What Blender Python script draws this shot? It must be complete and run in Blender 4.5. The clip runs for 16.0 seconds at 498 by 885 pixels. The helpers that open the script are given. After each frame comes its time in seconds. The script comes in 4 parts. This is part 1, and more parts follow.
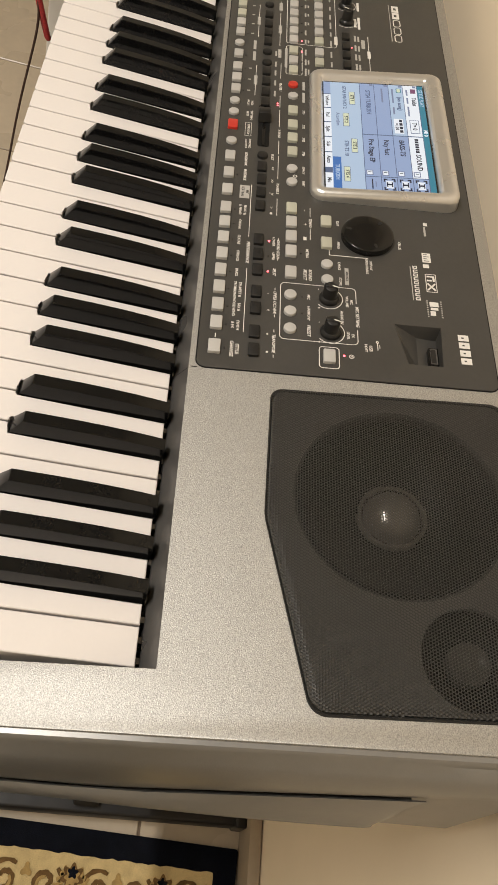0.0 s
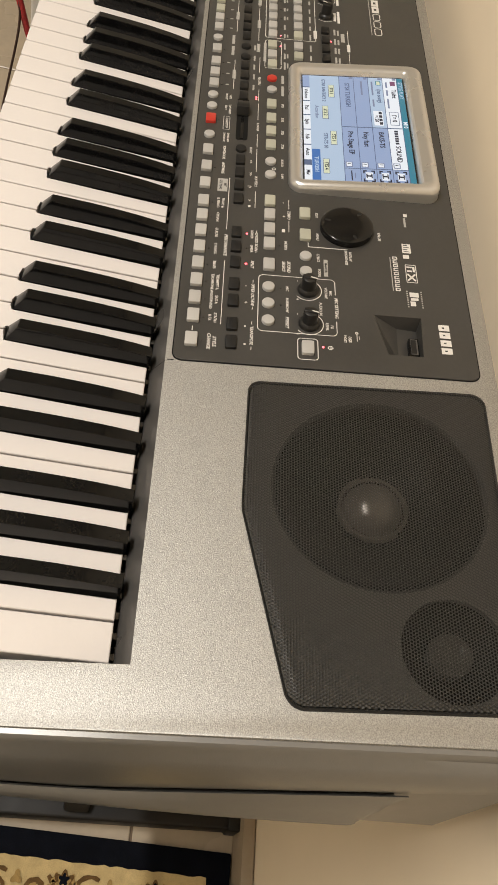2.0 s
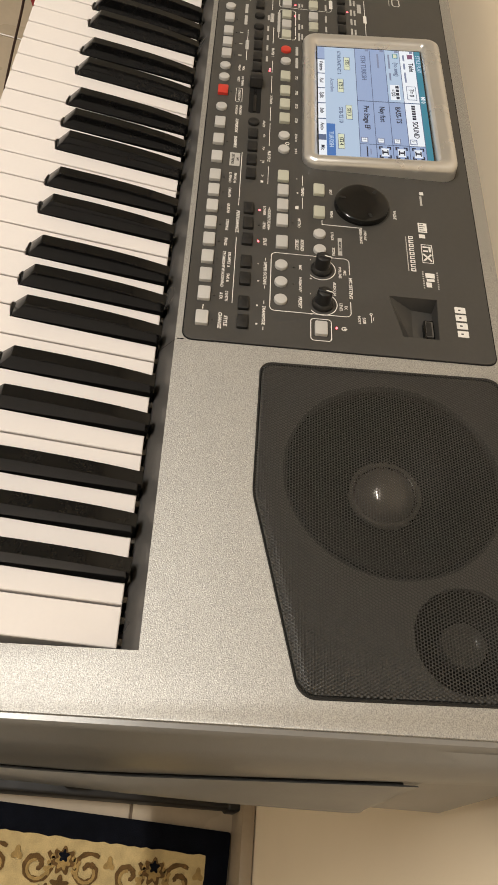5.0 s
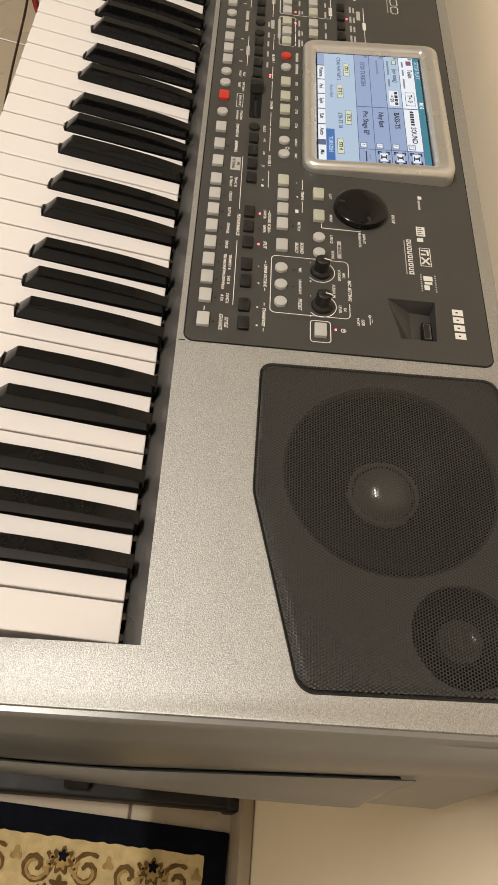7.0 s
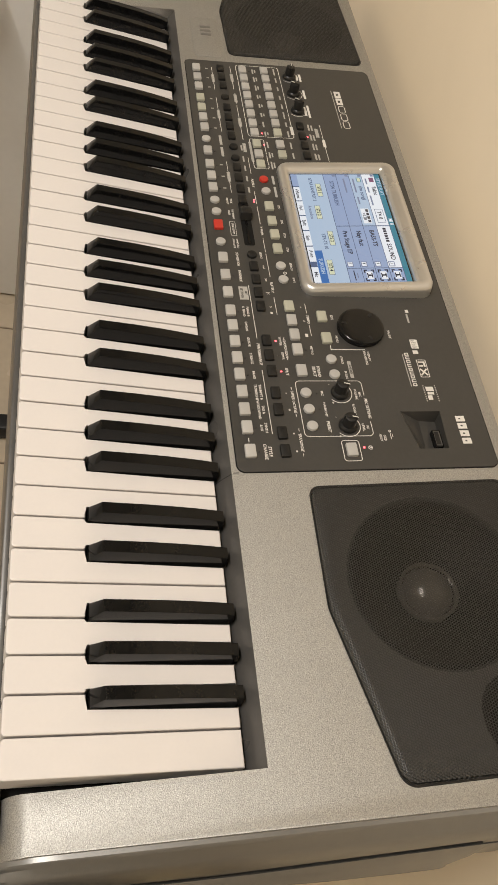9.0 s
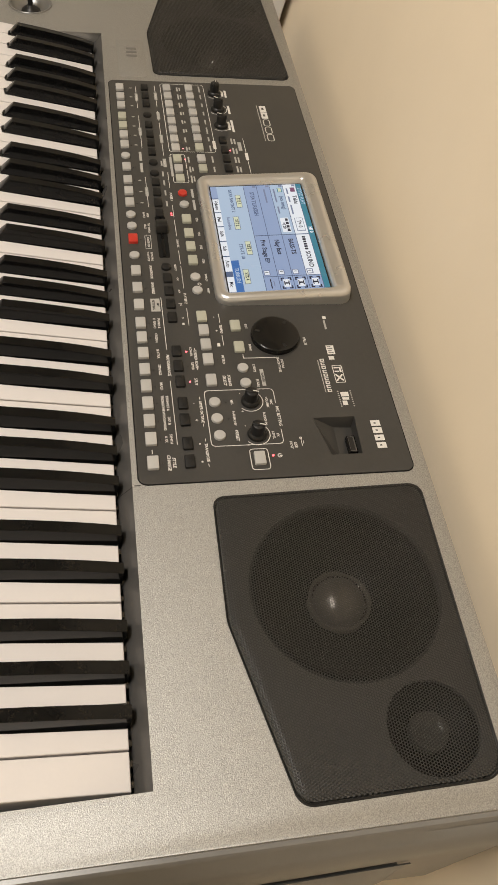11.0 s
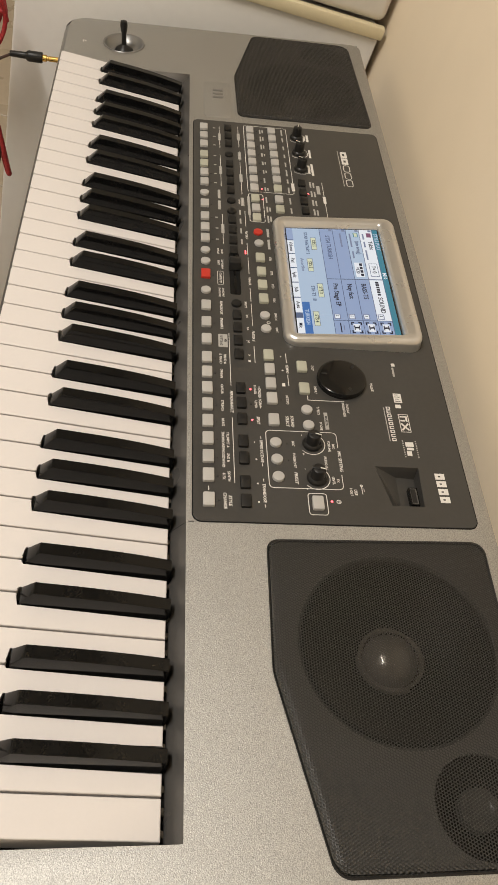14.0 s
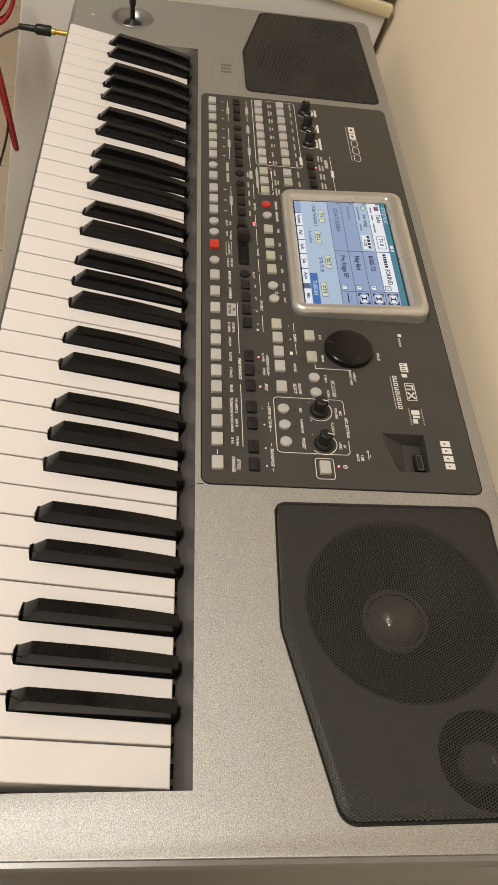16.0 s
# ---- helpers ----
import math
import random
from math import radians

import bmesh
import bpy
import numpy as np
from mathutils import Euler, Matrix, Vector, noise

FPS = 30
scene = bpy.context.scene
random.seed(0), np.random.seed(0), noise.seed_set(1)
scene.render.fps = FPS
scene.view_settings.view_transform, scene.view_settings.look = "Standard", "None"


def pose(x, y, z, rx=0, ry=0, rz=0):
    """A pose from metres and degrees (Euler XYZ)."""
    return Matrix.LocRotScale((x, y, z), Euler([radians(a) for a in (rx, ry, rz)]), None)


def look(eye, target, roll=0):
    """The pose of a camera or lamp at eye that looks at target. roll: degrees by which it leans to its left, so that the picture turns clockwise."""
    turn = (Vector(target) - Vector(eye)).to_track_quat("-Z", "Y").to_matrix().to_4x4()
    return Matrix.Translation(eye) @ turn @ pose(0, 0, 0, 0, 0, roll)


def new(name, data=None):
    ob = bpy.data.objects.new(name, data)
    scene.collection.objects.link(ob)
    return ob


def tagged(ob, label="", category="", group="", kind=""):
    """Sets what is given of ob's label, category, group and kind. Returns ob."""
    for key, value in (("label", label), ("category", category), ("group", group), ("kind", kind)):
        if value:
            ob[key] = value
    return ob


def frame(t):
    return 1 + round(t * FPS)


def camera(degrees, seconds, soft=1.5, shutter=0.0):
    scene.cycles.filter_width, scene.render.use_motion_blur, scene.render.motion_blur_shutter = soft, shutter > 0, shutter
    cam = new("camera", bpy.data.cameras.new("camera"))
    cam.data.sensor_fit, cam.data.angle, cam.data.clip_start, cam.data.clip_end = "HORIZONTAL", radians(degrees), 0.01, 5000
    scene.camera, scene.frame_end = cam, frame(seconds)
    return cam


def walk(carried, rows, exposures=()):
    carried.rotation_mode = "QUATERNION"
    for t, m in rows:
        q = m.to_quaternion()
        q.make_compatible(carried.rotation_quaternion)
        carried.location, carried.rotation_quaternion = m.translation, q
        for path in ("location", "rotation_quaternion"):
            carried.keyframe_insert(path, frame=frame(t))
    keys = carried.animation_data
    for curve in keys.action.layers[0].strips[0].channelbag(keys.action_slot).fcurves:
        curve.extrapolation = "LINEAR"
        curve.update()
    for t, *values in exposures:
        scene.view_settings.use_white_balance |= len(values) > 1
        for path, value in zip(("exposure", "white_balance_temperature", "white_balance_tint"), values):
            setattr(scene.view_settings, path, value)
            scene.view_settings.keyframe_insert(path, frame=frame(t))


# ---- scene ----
cam = camera(35.23, 16.0, 1.0)
PATH = [
    (0, (0.9771, 0.098, 1.1266), (-0.1389, 0.485, -0.4873), 25.97),
    (0.5, (0.9865, 0.1082, 1.1274), (-0.1454, 0.495, -0.4755), 25.17),
    (1, (0.9875, 0.1107, 1.1279), (-0.1509, 0.5007, -0.4696), 25.02),
    (1.5, (0.9859, 0.111, 1.1251), (-0.1492, 0.5016, -0.4745), 25.04),
    (2, (0.9796, 0.1131, 1.1195), (-0.1491, 0.5034, -0.4848), 25.14),
    (2.5, (0.9717, 0.1158, 1.114), (-0.1451, 0.505, -0.4988), 25.36),
    (3, (0.9661, 0.1161, 1.1115), (-0.1399, 0.5036, -0.5092), 25.57),
    (3.5, (0.9667, 0.1142, 1.1117), (-0.1277, 0.5052, -0.5159), 26.03),
    (4, (0.9685, 0.1123, 1.1117), (-0.1179, 0.5042, -0.5212), 26.30),
    (4.5, (0.9701, 0.1099, 1.1103), (-0.1114, 0.5094, -0.524), 26.86),
    (7, (0.9785, 0.1063, 1.1146), (-0.1144, 0.5071, -0.5118), 26.97),
    (7.5, (0.9764, 0.106, 1.1125), (-0.118, 0.5239, -0.5084), 27.20),
    (8, (0.9709, 0.0965, 1.1225), (-0.119, 0.5378, -0.4953), 27.63),
    (8.5, (0.9346, 0.0339, 1.1547), (-0.1693, 0.5937, -0.4163), 29.60),
    (9, (0.9418, -0.0241, 1.1799), (-0.1549, 0.6229, -0.3624), 29.37),
    (9.5, (0.9554, -0.0294, 1.1838), (-0.131, 0.6511, -0.3513), 28.24),
    (10, (0.9651, 0.0069, 1.1962), (-0.1224, 0.7052, -0.3301), 27.85),
    (10.2, (0.9625, 0.0232, 1.1946), (-0.1374, 0.7124, -0.327), 27.35),
    (12.3, (0.9498, 0.0628, 1.162), (-0.2722, 0.6077, -0.3246), 25.36),
    (12.5, (0.947, 0.0599, 1.1614), (-0.2747, 0.5929, -0.3296), 25.32),
    (13, (0.9367, 0.0563, 1.1557), (-0.2937, 0.5719, -0.3344), 25.39),
    (13.5, (0.9371, 0.0557, 1.1635), (-0.306, 0.557, -0.3209), 25.13),
    (14, (0.9467, 0.0495, 1.1674), (-0.313, 0.5476, -0.304), 25.05),
    (14.5, (0.9538, 0.0517, 1.1634), (-0.3153, 0.5364, -0.3044), 24.54),
    (15, (0.9516, 0.0479, 1.1579), (-0.3114, 0.541, -0.3123), 25.15),
    (15.5, (0.9577, 0.0458, 1.1584), (-0.294, 0.5451, -0.3195), 25.66),
    (16, (0.9652, 0.0447, 1.1601), (-0.2737, 0.5464, -0.3276), 25.90),
]
walk(cam, [(t, look(eye, target, roll)) for t, eye, target, roll in PATH], [(0, 0.13), (8, 0.13), (9, 0.02), (16, 0.0)])

# ---- light ----
world = bpy.data.worlds.new("world")
scene.world = world
world.use_nodes = True
world.node_tree.nodes["Background"].inputs[0].default_value = (1.0, 0.85, 0.65, 1)
world.node_tree.nodes["Background"].inputs[1].default_value = 0.05


def area_lamp(name, at, target, sx, sy, power, colour):
    d = bpy.data.lights.new(name, "AREA")
    d.shape, d.size, d.size_y, d.energy, d.color = "RECTANGLE", sx, sy, power, colour
    ob = new(name, d)
    ob.matrix_world = look(at, target)
    return tagged(ob, "warm white ceiling lamp light", "lamp")


WARM = (1.0, 0.945, 0.865)
area_lamp("ceiling_lamp_light", (0.70, -0.82, 2.50), (0.70, -0.8199, 0.0), 0.95, 0.05, 36.0, WARM)


# ---- materials ----
def material(name, base, rough=0.5, metal=0.0, spots=0.0, spot_scale=40.0, bump=0.0, bump_scale=800.0, rough_var=0.06,
             coat=0.0, emit=0.0, spec=0.5, random_tone=0.0, grain=None, grain_scale=None):
    """A surface with tone variation at two scales and a fine relief."""
    m = bpy.data.materials.new(name)
    m.use_nodes = True
    nt = m.node_tree
    b = nt.nodes["Principled BSDF"]
    co = nt.nodes.new("ShaderNodeTexCoord")
    col = (*base, 1)
    b.inputs["Metallic"].default_value = metal
    b.inputs["Coat Weight"].default_value = coat
    b.inputs["Specular IOR Level"].default_value = spec

    def noise_at(scale, detail=3.0):
        n = nt.nodes.new("ShaderNodeTexNoise")
        n.inputs["Scale"].default_value = scale
        n.inputs["Detail"].default_value = detail
        nt.links.new(co.outputs["Object"], n.inputs["Vector"])
        return n

    def span(src, lo, hi):
        r = nt.nodes.new("ShaderNodeMapRange")
        r.inputs["From Min"].default_value, r.inputs["From Max"].default_value = 0.3, 0.7
        r.inputs["To Min"].default_value, r.inputs["To Max"].default_value = lo, hi
        nt.links.new(src, r.inputs["Value"])
        return r.outputs[0]

    grain = spots * 0.6 if grain is None else grain
    large, fine = noise_at(spot_scale), noise_at(grain_scale or spot_scale * 14, 2.0)
    nt.links.new(span(large.outputs[0], max(0.02, rough - rough_var), min(1, rough + rough_var)), b.inputs["Roughness"])
    mul = nt.nodes.new("ShaderNodeMath")
    mul.operation = "MULTIPLY"
    nt.links.new(span(large.outputs[0], 1 - spots, 1 + spots), mul.inputs[0])
    nt.links.new(span(fine.outputs[0], 1 - grain, 1 + grain), mul.inputs[1])
    value = mul.outputs[0]
    if random_tone:
        info = nt.nodes.new("ShaderNodeObjectInfo")
        r = nt.nodes.new("ShaderNodeMapRange")
        r.inputs["To Min"].default_value, r.inputs["To Max"].default_value = 1 - random_tone, 1 + random_tone
        nt.links.new(info.outputs["Random"], r.inputs["Value"])
        mul2 = nt.nodes.new("ShaderNodeMath")
        mul2.operation = "MULTIPLY"
        nt.links.new(value, mul2.inputs[0])
        nt.links.new(r.outputs[0], mul2.inputs[1])
        value = mul2.outputs[0]
    mix = nt.nodes.new("ShaderNodeVectorMath")
    mix.operation = "SCALE"
    mix.inputs[0].default_value = base
    nt.links.new(value, mix.inputs["Scale"])
    nt.links.new(mix.outputs[0], b.inputs["Base Color"])
    if bump:
        rel, bp = noise_at(bump_scale, 2.0), nt.nodes.new("ShaderNodeBump")
        bp.inputs["Strength"].default_value = bump
        bp.inputs["Distance"].default_value = 0.0004
        nt.links.new(rel.outputs[0], bp.inputs["Height"])
        nt.links.new(bp.outputs[0], b.inputs["Normal"])
    if emit:
        b.inputs["Emission Color"].default_value = col
        b.inputs["Emission Strength"].default_value = emit
    return m


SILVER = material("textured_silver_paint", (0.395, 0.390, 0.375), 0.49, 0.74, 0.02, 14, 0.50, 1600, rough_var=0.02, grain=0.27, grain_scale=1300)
# the ends' dimmer light and dark reflections are put into this lower base
SILVER_SIDE = material("smooth_silver_shaded", (0.235, 0.232, 0.226), 0.34, 0.60, 0.03, 12, 0.1, 900)
TRIM_GREY = material("satin_grey_plastic", (0.10, 0.095, 0.09), 0.33, 0.2, 0.08, 25)
PANEL = material("matt_charcoal_panel", (0.049, 0.047, 0.044), 0.42, 0.0, 0.06, 20, 0.12, 1500, spec=0.42)
PANEL_LINE = material("black_gap", (0.009, 0.009, 0.009), 0.6, spec=0.12)
IVORY = material("white_key_plastic", (0.72, 0.685, 0.672), 0.36, 0.0, 0.012, 30, 0.02, 300, spec=0.45)
EBONY = material("black_key_plastic", (0.006, 0.006, 0.006), 0.11, 0.0, 0.1, 60, 0.05, 600, rough_var=0.06, spec=0.22)
BLACK_PLASTIC = material("black_plastic", (0.016, 0.0155, 0.015), 0.38, 0.0, 0.1, 60, spec=0.3)
GLOSS_BLACK = material("glossy_black_plastic", (0.008, 0.008, 0.008), 0.10, 0.0, 0.05, 60, spec=0.3)
BUTTON = material("pale_grey_rubber", (0.43, 0.42, 0.405), 0.5, 0.0, 0.03, 80, random_tone=0.05)
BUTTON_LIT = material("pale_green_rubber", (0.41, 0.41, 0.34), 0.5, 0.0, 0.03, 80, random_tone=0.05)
BUTTON_DARK = material("dark_grey_rubber", (0.012, 0.0115, 0.011), 0.5, 0.0, 0.06, 80, random_tone=0.1, spec=0.3)
BUTTON_RED = material("red_rubber", (0.50, 0.035, 0.022), 0.4, 0.0, 0.04, 80)
PRINT = material("white_print", (0.72, 0.70, 0.67), 0.5, 0.0, 0.03, 300)
PRINT_DIM = material("grey_print", (0.42, 0.41, 0.39), 0.5, 0.0, 0.05, 300)
BEZEL = material("brushed_champagne_metal", (0.645, 0.64, 0.63), 0.28, 0.78, 0.01, 30, 0.04, 1500, rough_var=0.02)
GRILLE = material("black_steel_mesh", (0.031, 0.029, 0.026), 0.34, 0.0, 0.0, 60, rough_var=0.0, spec=0.42)
BAFFLE = material("dark_grey_baffle", (0.068, 0.064, 0.058), 0.6, 0.0, 0.02, 40, rough_var=0.0)
CONE = material("black_paper_cone", (0.007, 0.007, 0.006), 0.55, 0.0, 0.15, 50, spec=0.15)
DUST_CAP = material("glossy_grey_cap", (0.21, 0.195, 0.175), 0.17, 0.6, 0.05, 50)
TWEETER = material("satin_black_dome", (0.05, 0.05, 0.047), 0.14, 0.0, 0.05, 50)
STEEL = material("chromed_steel", (0.62, 0.60, 0.57), 0.2, 1.0, 0.03, 60)
GOLD = material("gold_plated_metal", (0.75, 0.50, 0.16), 0.22, 1.0, 0.03, 60)
LED_RED = material("red_led", (1.0, 0.10, 0.12), 0.4, emit=4.0)
LED_OFF = material("unlit_led", (0.03, 0.027, 0.025), 0.35)
WALL = material("cream_wall_paint", (0.91, 0.78, 0.60), 0.55, 0.0, 0.015, 1.2, 0.25, 260)
WALL_PLAIN = material("pale_wall_paint", (0.84, 0.80, 0.72), 0.7, 0.0, 0.02, 2)
SKIRTING = material("beige_skirting", (0.36, 0.29, 0.21), 0.4, 0.0, 0.05, 8)
TILE = material("beige_floor_tile", (0.50, 0.42, 0.32), 0.28, 0.0, 0.05, 5, 0.05, 90, random_tone=0.05)
GROUT = material("brown_grout", (0.17, 0.125, 0.085), 0.8, 0.0, 0.1, 60)
CABINET = material("light_grey_laminate", (0.74, 0.73, 0.71), 0.42, 0.0, 0.02, 6, 0.05, 300)
CABINET_WHITE = material("white_laminate", (0.72, 0.69, 0.64), 0.4, 0.0, 0.02, 8)
CREAM = material("cream_plastic_strip", (0.72, 0.64, 0.44), 0.4, 0.0, 0.03, 12)
STAND = material("black_powder_coat", (0.003, 0.003, 0.004), 0.5, 0.0, 0.1, 40, 0.2, 700)
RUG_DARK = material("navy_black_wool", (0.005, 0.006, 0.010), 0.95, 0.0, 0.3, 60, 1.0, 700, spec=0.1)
RUG_CREAM = material("cream_wool", (0.52, 0.40, 0.20), 0.95, 0.0, 0.15, 60, 1.0, 700, spec=0.1)
RUG_BROWN = material("brown_wool", (0.13, 0.075, 0.03), 0.95, 0.0, 0.25, 90, 1.0, 700, spec=0.1)
RUG_OCHRE = material("ochre_wool", (0.34, 0.23, 0.09), 0.95, 0.0, 0.2, 90, 1.0, 700, spec=0.1)
CABLE_RED = material("red_braided_cable", (0.36, 0.025, 0.03), 0.55, 0.0, 0.35, 300, 0.8, 500)
CABLE_DARK = material("dark_brown_cable", (0.05, 0.025, 0.02), 0.45, 0.0, 0.1, 90)


def screen_colour(name, colour, strength=0.62):
    """A lit area of a display: it gives off its own colour, behind glossy glass."""
    m = bpy.data.materials.new(name)
    m.use_nodes = True
    b = m.node_tree.nodes["Principled BSDF"]
    b.inputs["Base Color"].default_value = (0.02, 0.02, 0.02, 1)
    b.inputs["Roughness"].default_value = 0.12
    b.inputs["Emission Color"].default_value = (*colour, 1)
    b.inputs["Emission Strength"].default_value = strength
    return m


S_BASE = screen_colour("screen_pale_blue", (0.58, 0.73, 0.93), 0.66)
S_MID = screen_colour("screen_mid_blue", (0.42, 0.54, 0.82))
S_DEEP = screen_colour("screen_strong_blue", (0.06, 0.22, 0.62))
S_SLATE = screen_colour("screen_slate", (0.13, 0.18, 0.32))
S_TEAL = screen_colour("screen_teal", (0.04, 0.30, 0.42))
S_WHITE = screen_colour("screen_white", (0.92, 0.95, 1.0), 0.8)
S_CREAM = screen_colour("screen_cream", (0.85, 0.88, 0.62), 0.7)
S_INK = screen_colour("screen_ink", (0.02, 0.025, 0.06), 0.5)
S_GREY = screen_colour("screen_grey", (0.28, 0.33, 0.5), 0.6)
S_PLUM = screen_colour("screen_plum", (0.30, 0.10, 0.22), 0.6)
S_OFF = material("display_black_edge", (0.010, 0.010, 0.012), 0.12)


# ---- helpers for meshes ----
def rooted(name, at, label, category, group="", kind=""):
    e = new(name)
    e.location = at
    e.empty_display_size = 0.05
    return tagged(e, label, category, group, kind)


def finish(ob, parent):
    if parent is not None:
        base = parent
        origin = Vector()
        while base is not None:
            origin += base.location
            base = base.parent
        ob.parent = parent
        # meshes are written in world places, so a parent's own place is taken off
        own = parent
        ob.matrix_parent_inverse = Matrix.Translation(-own.location) if own.parent is None else Matrix.Identity(4)
    return ob


def link_mesh(name, me, parent, mat=None, label="", m=None):
    if mat is not None and not me.materials:
        me.materials.append(mat)
    ob = new(name, me)
    if m is not None:
        ob.matrix_basis = m
    finish(ob, parent)
    return tagged(ob, label) if label else ob


def to_mesh(bm, mat=None, smooth=False, name="mesh"):
    bmesh.ops.recalc_face_normals(bm, faces=bm.faces)
    me = bpy.data.meshes.new(name)
    bm.to_mesh(me)
    bm.free()
    if mat is not None:
        me.materials.append(mat)
    if smooth:
        for p in me.polygons:
            p.use_smooth = True
        me.set_sharp_from_angle(angle=radians(35))
    return me


def part(name, bm, mat, parent, label="", smooth=True, m=None):
    return link_mesh(name, to_mesh(bm, mat, smooth, name), parent, None, label, m)


def box(bm, x0, x1, y0, y1, z0, z1, bevel=0.0, segments=2):
    r = bmesh.ops.create_cube(bm, size=1.0)
    for v in r["verts"]:
        v.co = Vector((x0 + (v.co.x + 0.5) * (x1 - x0), y0 + (v.co.y + 0.5) * (y1 - y0), z0 + (v.co.z + 0.5) * (z1 - z0)))
    if bevel:
        edges = list({e for v in r["verts"] for e in v.link_edges})
        bmesh.ops.bevel(bm, geom=edges, offset=bevel, segments=segments, affect="EDGES", profile=0.5)
    return bm


def prism(points, z0, z1, bevel=0.0, segments=2, bm=None):
    """A flat outline in x, y raised from z0 to z1, with its upper rim rounded."""
    bm = bm or bmesh.new()
    low = [bm.verts.new((x, y, z0)) for x, y in points]
    top = [bm.verts.new((x, y, z1)) for x, y in points]
    n = len(points)
    bm.faces.new(low[::-1])
    bm.faces.new(top)
    for i in range(n):
        bm.faces.new((low[i], low[(i + 1) % n], top[(i + 1) % n], top[i]))
    if bevel:
        rim = [bm.edges.get((top[i], top[(i + 1) % n])) for i in range(n)]
        bmesh.ops.bevel(bm, geom=rim, offset=bevel, segments=segments, affect="EDGES", profile=0.5)
    return bm


def rounded(points, radii, steps=6):
    """The outline with each corner rounded by its radius."""
    out = []
    n = len(points)
    for i, p in enumerate(points):
        p = Vector(p)
        a, b = Vector(points[i - 1]), Vector(points[(i + 1) % n])
        r = radii[i] if isinstance(radii, (list, tuple)) else radii
        if r <= 0:
            out.append(tuple(p))
            continue
        da, db = (a - p).normalized(), (b - p).normalized()
        half = max(0.05, da.angle(db) / 2)
        d = min(r / math.tan(half), (a - p).length * 0.48, (b - p).length * 0.48)
        s, e = p + da * d, p + db * d
        for k in range(steps + 1):
            f = k / steps
            out.append(tuple((1 - f) ** 2 * s + 2 * f * (1 - f) * (p * 0.75 + (s + e) * 0.125) + f ** 2 * e))
    return out


def loft(levels, bm=None):
    """A skin over outlines of equal length, each at its height."""
    bm = bm or bmesh.new()
    loops = [[bm.verts.new((x, y, z)) for x, y in pts] for pts, z in levels]
    for p, q in zip(loops, loops[1:]):
        for k in range(len(p)):
            bm.faces.new((p[k], p[(k + 1) % len(p)], q[(k + 1) % len(q)], q[k]))
    return bm


def inset_box(x0, x1, y0, y1, d, r, steps=8):
    return rounded([(x0 + d, y0 + d), (x1 - d, y0 + d), (x1 - d, y1 - d), (x0 + d, y1 - d)], max(r, 0.0004), steps)


def lathe(profile, steps=40, bm=None, cx=0.0, cy=0.0):
    """A turned body from (radius, height) pairs."""
    bm = bm or bmesh.new()
    rings = []
    for r, z in profile:
        if r < 1e-6:
            rings.append([bm.verts.new((cx, cy, z))])
        else:
            rings.append([bm.verts.new((cx + r * math.cos(2 * math.pi * k / steps), cy + r * math.sin(2 * math.pi * k / steps), z)) for k in range(steps)])
    for a, b in zip(rings, rings[1:]):
        for k in range(steps):
            q = (a[k % len(a)], a[(k + 1) % len(a)], b[(k + 1) % len(b)], b[k % len(b)])
            q = list(dict.fromkeys(q))
            if len(q) > 2:
                bm.faces.new(q)
    return bm


def moved(bm, m):
    bmesh.ops.transform(bm, matrix=m, verts=bm.verts)
    return bm


def tube(name, points, radius, mat, parent=None, label="", steps=8):
    """A round cable or bar along smooth points."""
    cu = bpy.data.curves.new(name, "CURVE")
    cu.dimensions, cu.bevel_depth, cu.bevel_resolution, cu.resolution_u = "3D", radius, 3, steps
    cu.use_fill_caps = True
    sp = cu.splines.new("NURBS")
    sp.points.add(len(points) - 1)
    for p, q in zip(sp.points, points):
        p.co = (*q, 1)
    sp.use_endpoint_u, sp.order_u = True, min(4, len(points))
    tmp = new(name, cu)
    me = bpy.data.meshes.new_from_object(tmp.evaluated_get(bpy.context.evaluated_depsgraph_get()))
    bpy.data.objects.remove(tmp)
    bpy.data.curves.remove(cu)
    for p in me.polygons:
        p.use_smooth = True
    me.materials.clear()
    return link_mesh(name, me, parent, mat, label)


def cut(me, cutters):
    """The mesh with the cutters' volumes taken out."""
    base = new("base", me)
    tools = []
    for c in cutters:
        t = new("tool", to_mesh(c))
        tools.append(t)
        mod = base.modifiers.new("cut", "BOOLEAN")
        mod.operation, mod.solver, mod.object = "DIFFERENCE", "EXACT", t
    out = bpy.data.meshes.new_from_object(base.evaluated_get(bpy.context.evaluated_depsgraph_get()))
    for o in (base, *tools):
        bpy.data.objects.remove(o)
    return out


letters = {}
BOLD = (0.0031, 0.0033, 0.0034)


def word_mesh(text, size, mat):
    """Flat letters as a mesh, centred on its own middle."""
    key = (text, size, mat.name)
    if key not in letters:
        cu = bpy.data.curves.new("word", "FONT")
        cu.body, cu.size, cu.align_x, cu.align_y, cu.resolution_u = text, size, "CENTER", "CENTER", 2
        cu.extrude, cu.offset = 0.00006, size * 0.016
        if size in BOLD:
            cu.shear, cu.offset = 0.16, size * 0.024
        tmp = new("word", cu)
        me = bpy.data.meshes.new_from_object(tmp.evaluated_get(bpy.context.evaluated_depsgraph_get()))
        bpy.data.objects.remove(tmp)
        me.materials.clear()
        me.materials.append(mat)
        letters[key] = me
    return letters[key]


# ---- the room ----
WALL_Y0, WALL_Y1 = 0.431, 0.396          # the wall runs a little askew behind the keyboard


def wall_y(x):
    return WALL_Y0 + (x + 0.2) / 1.1 * (WALL_Y1 - WALL_Y0)


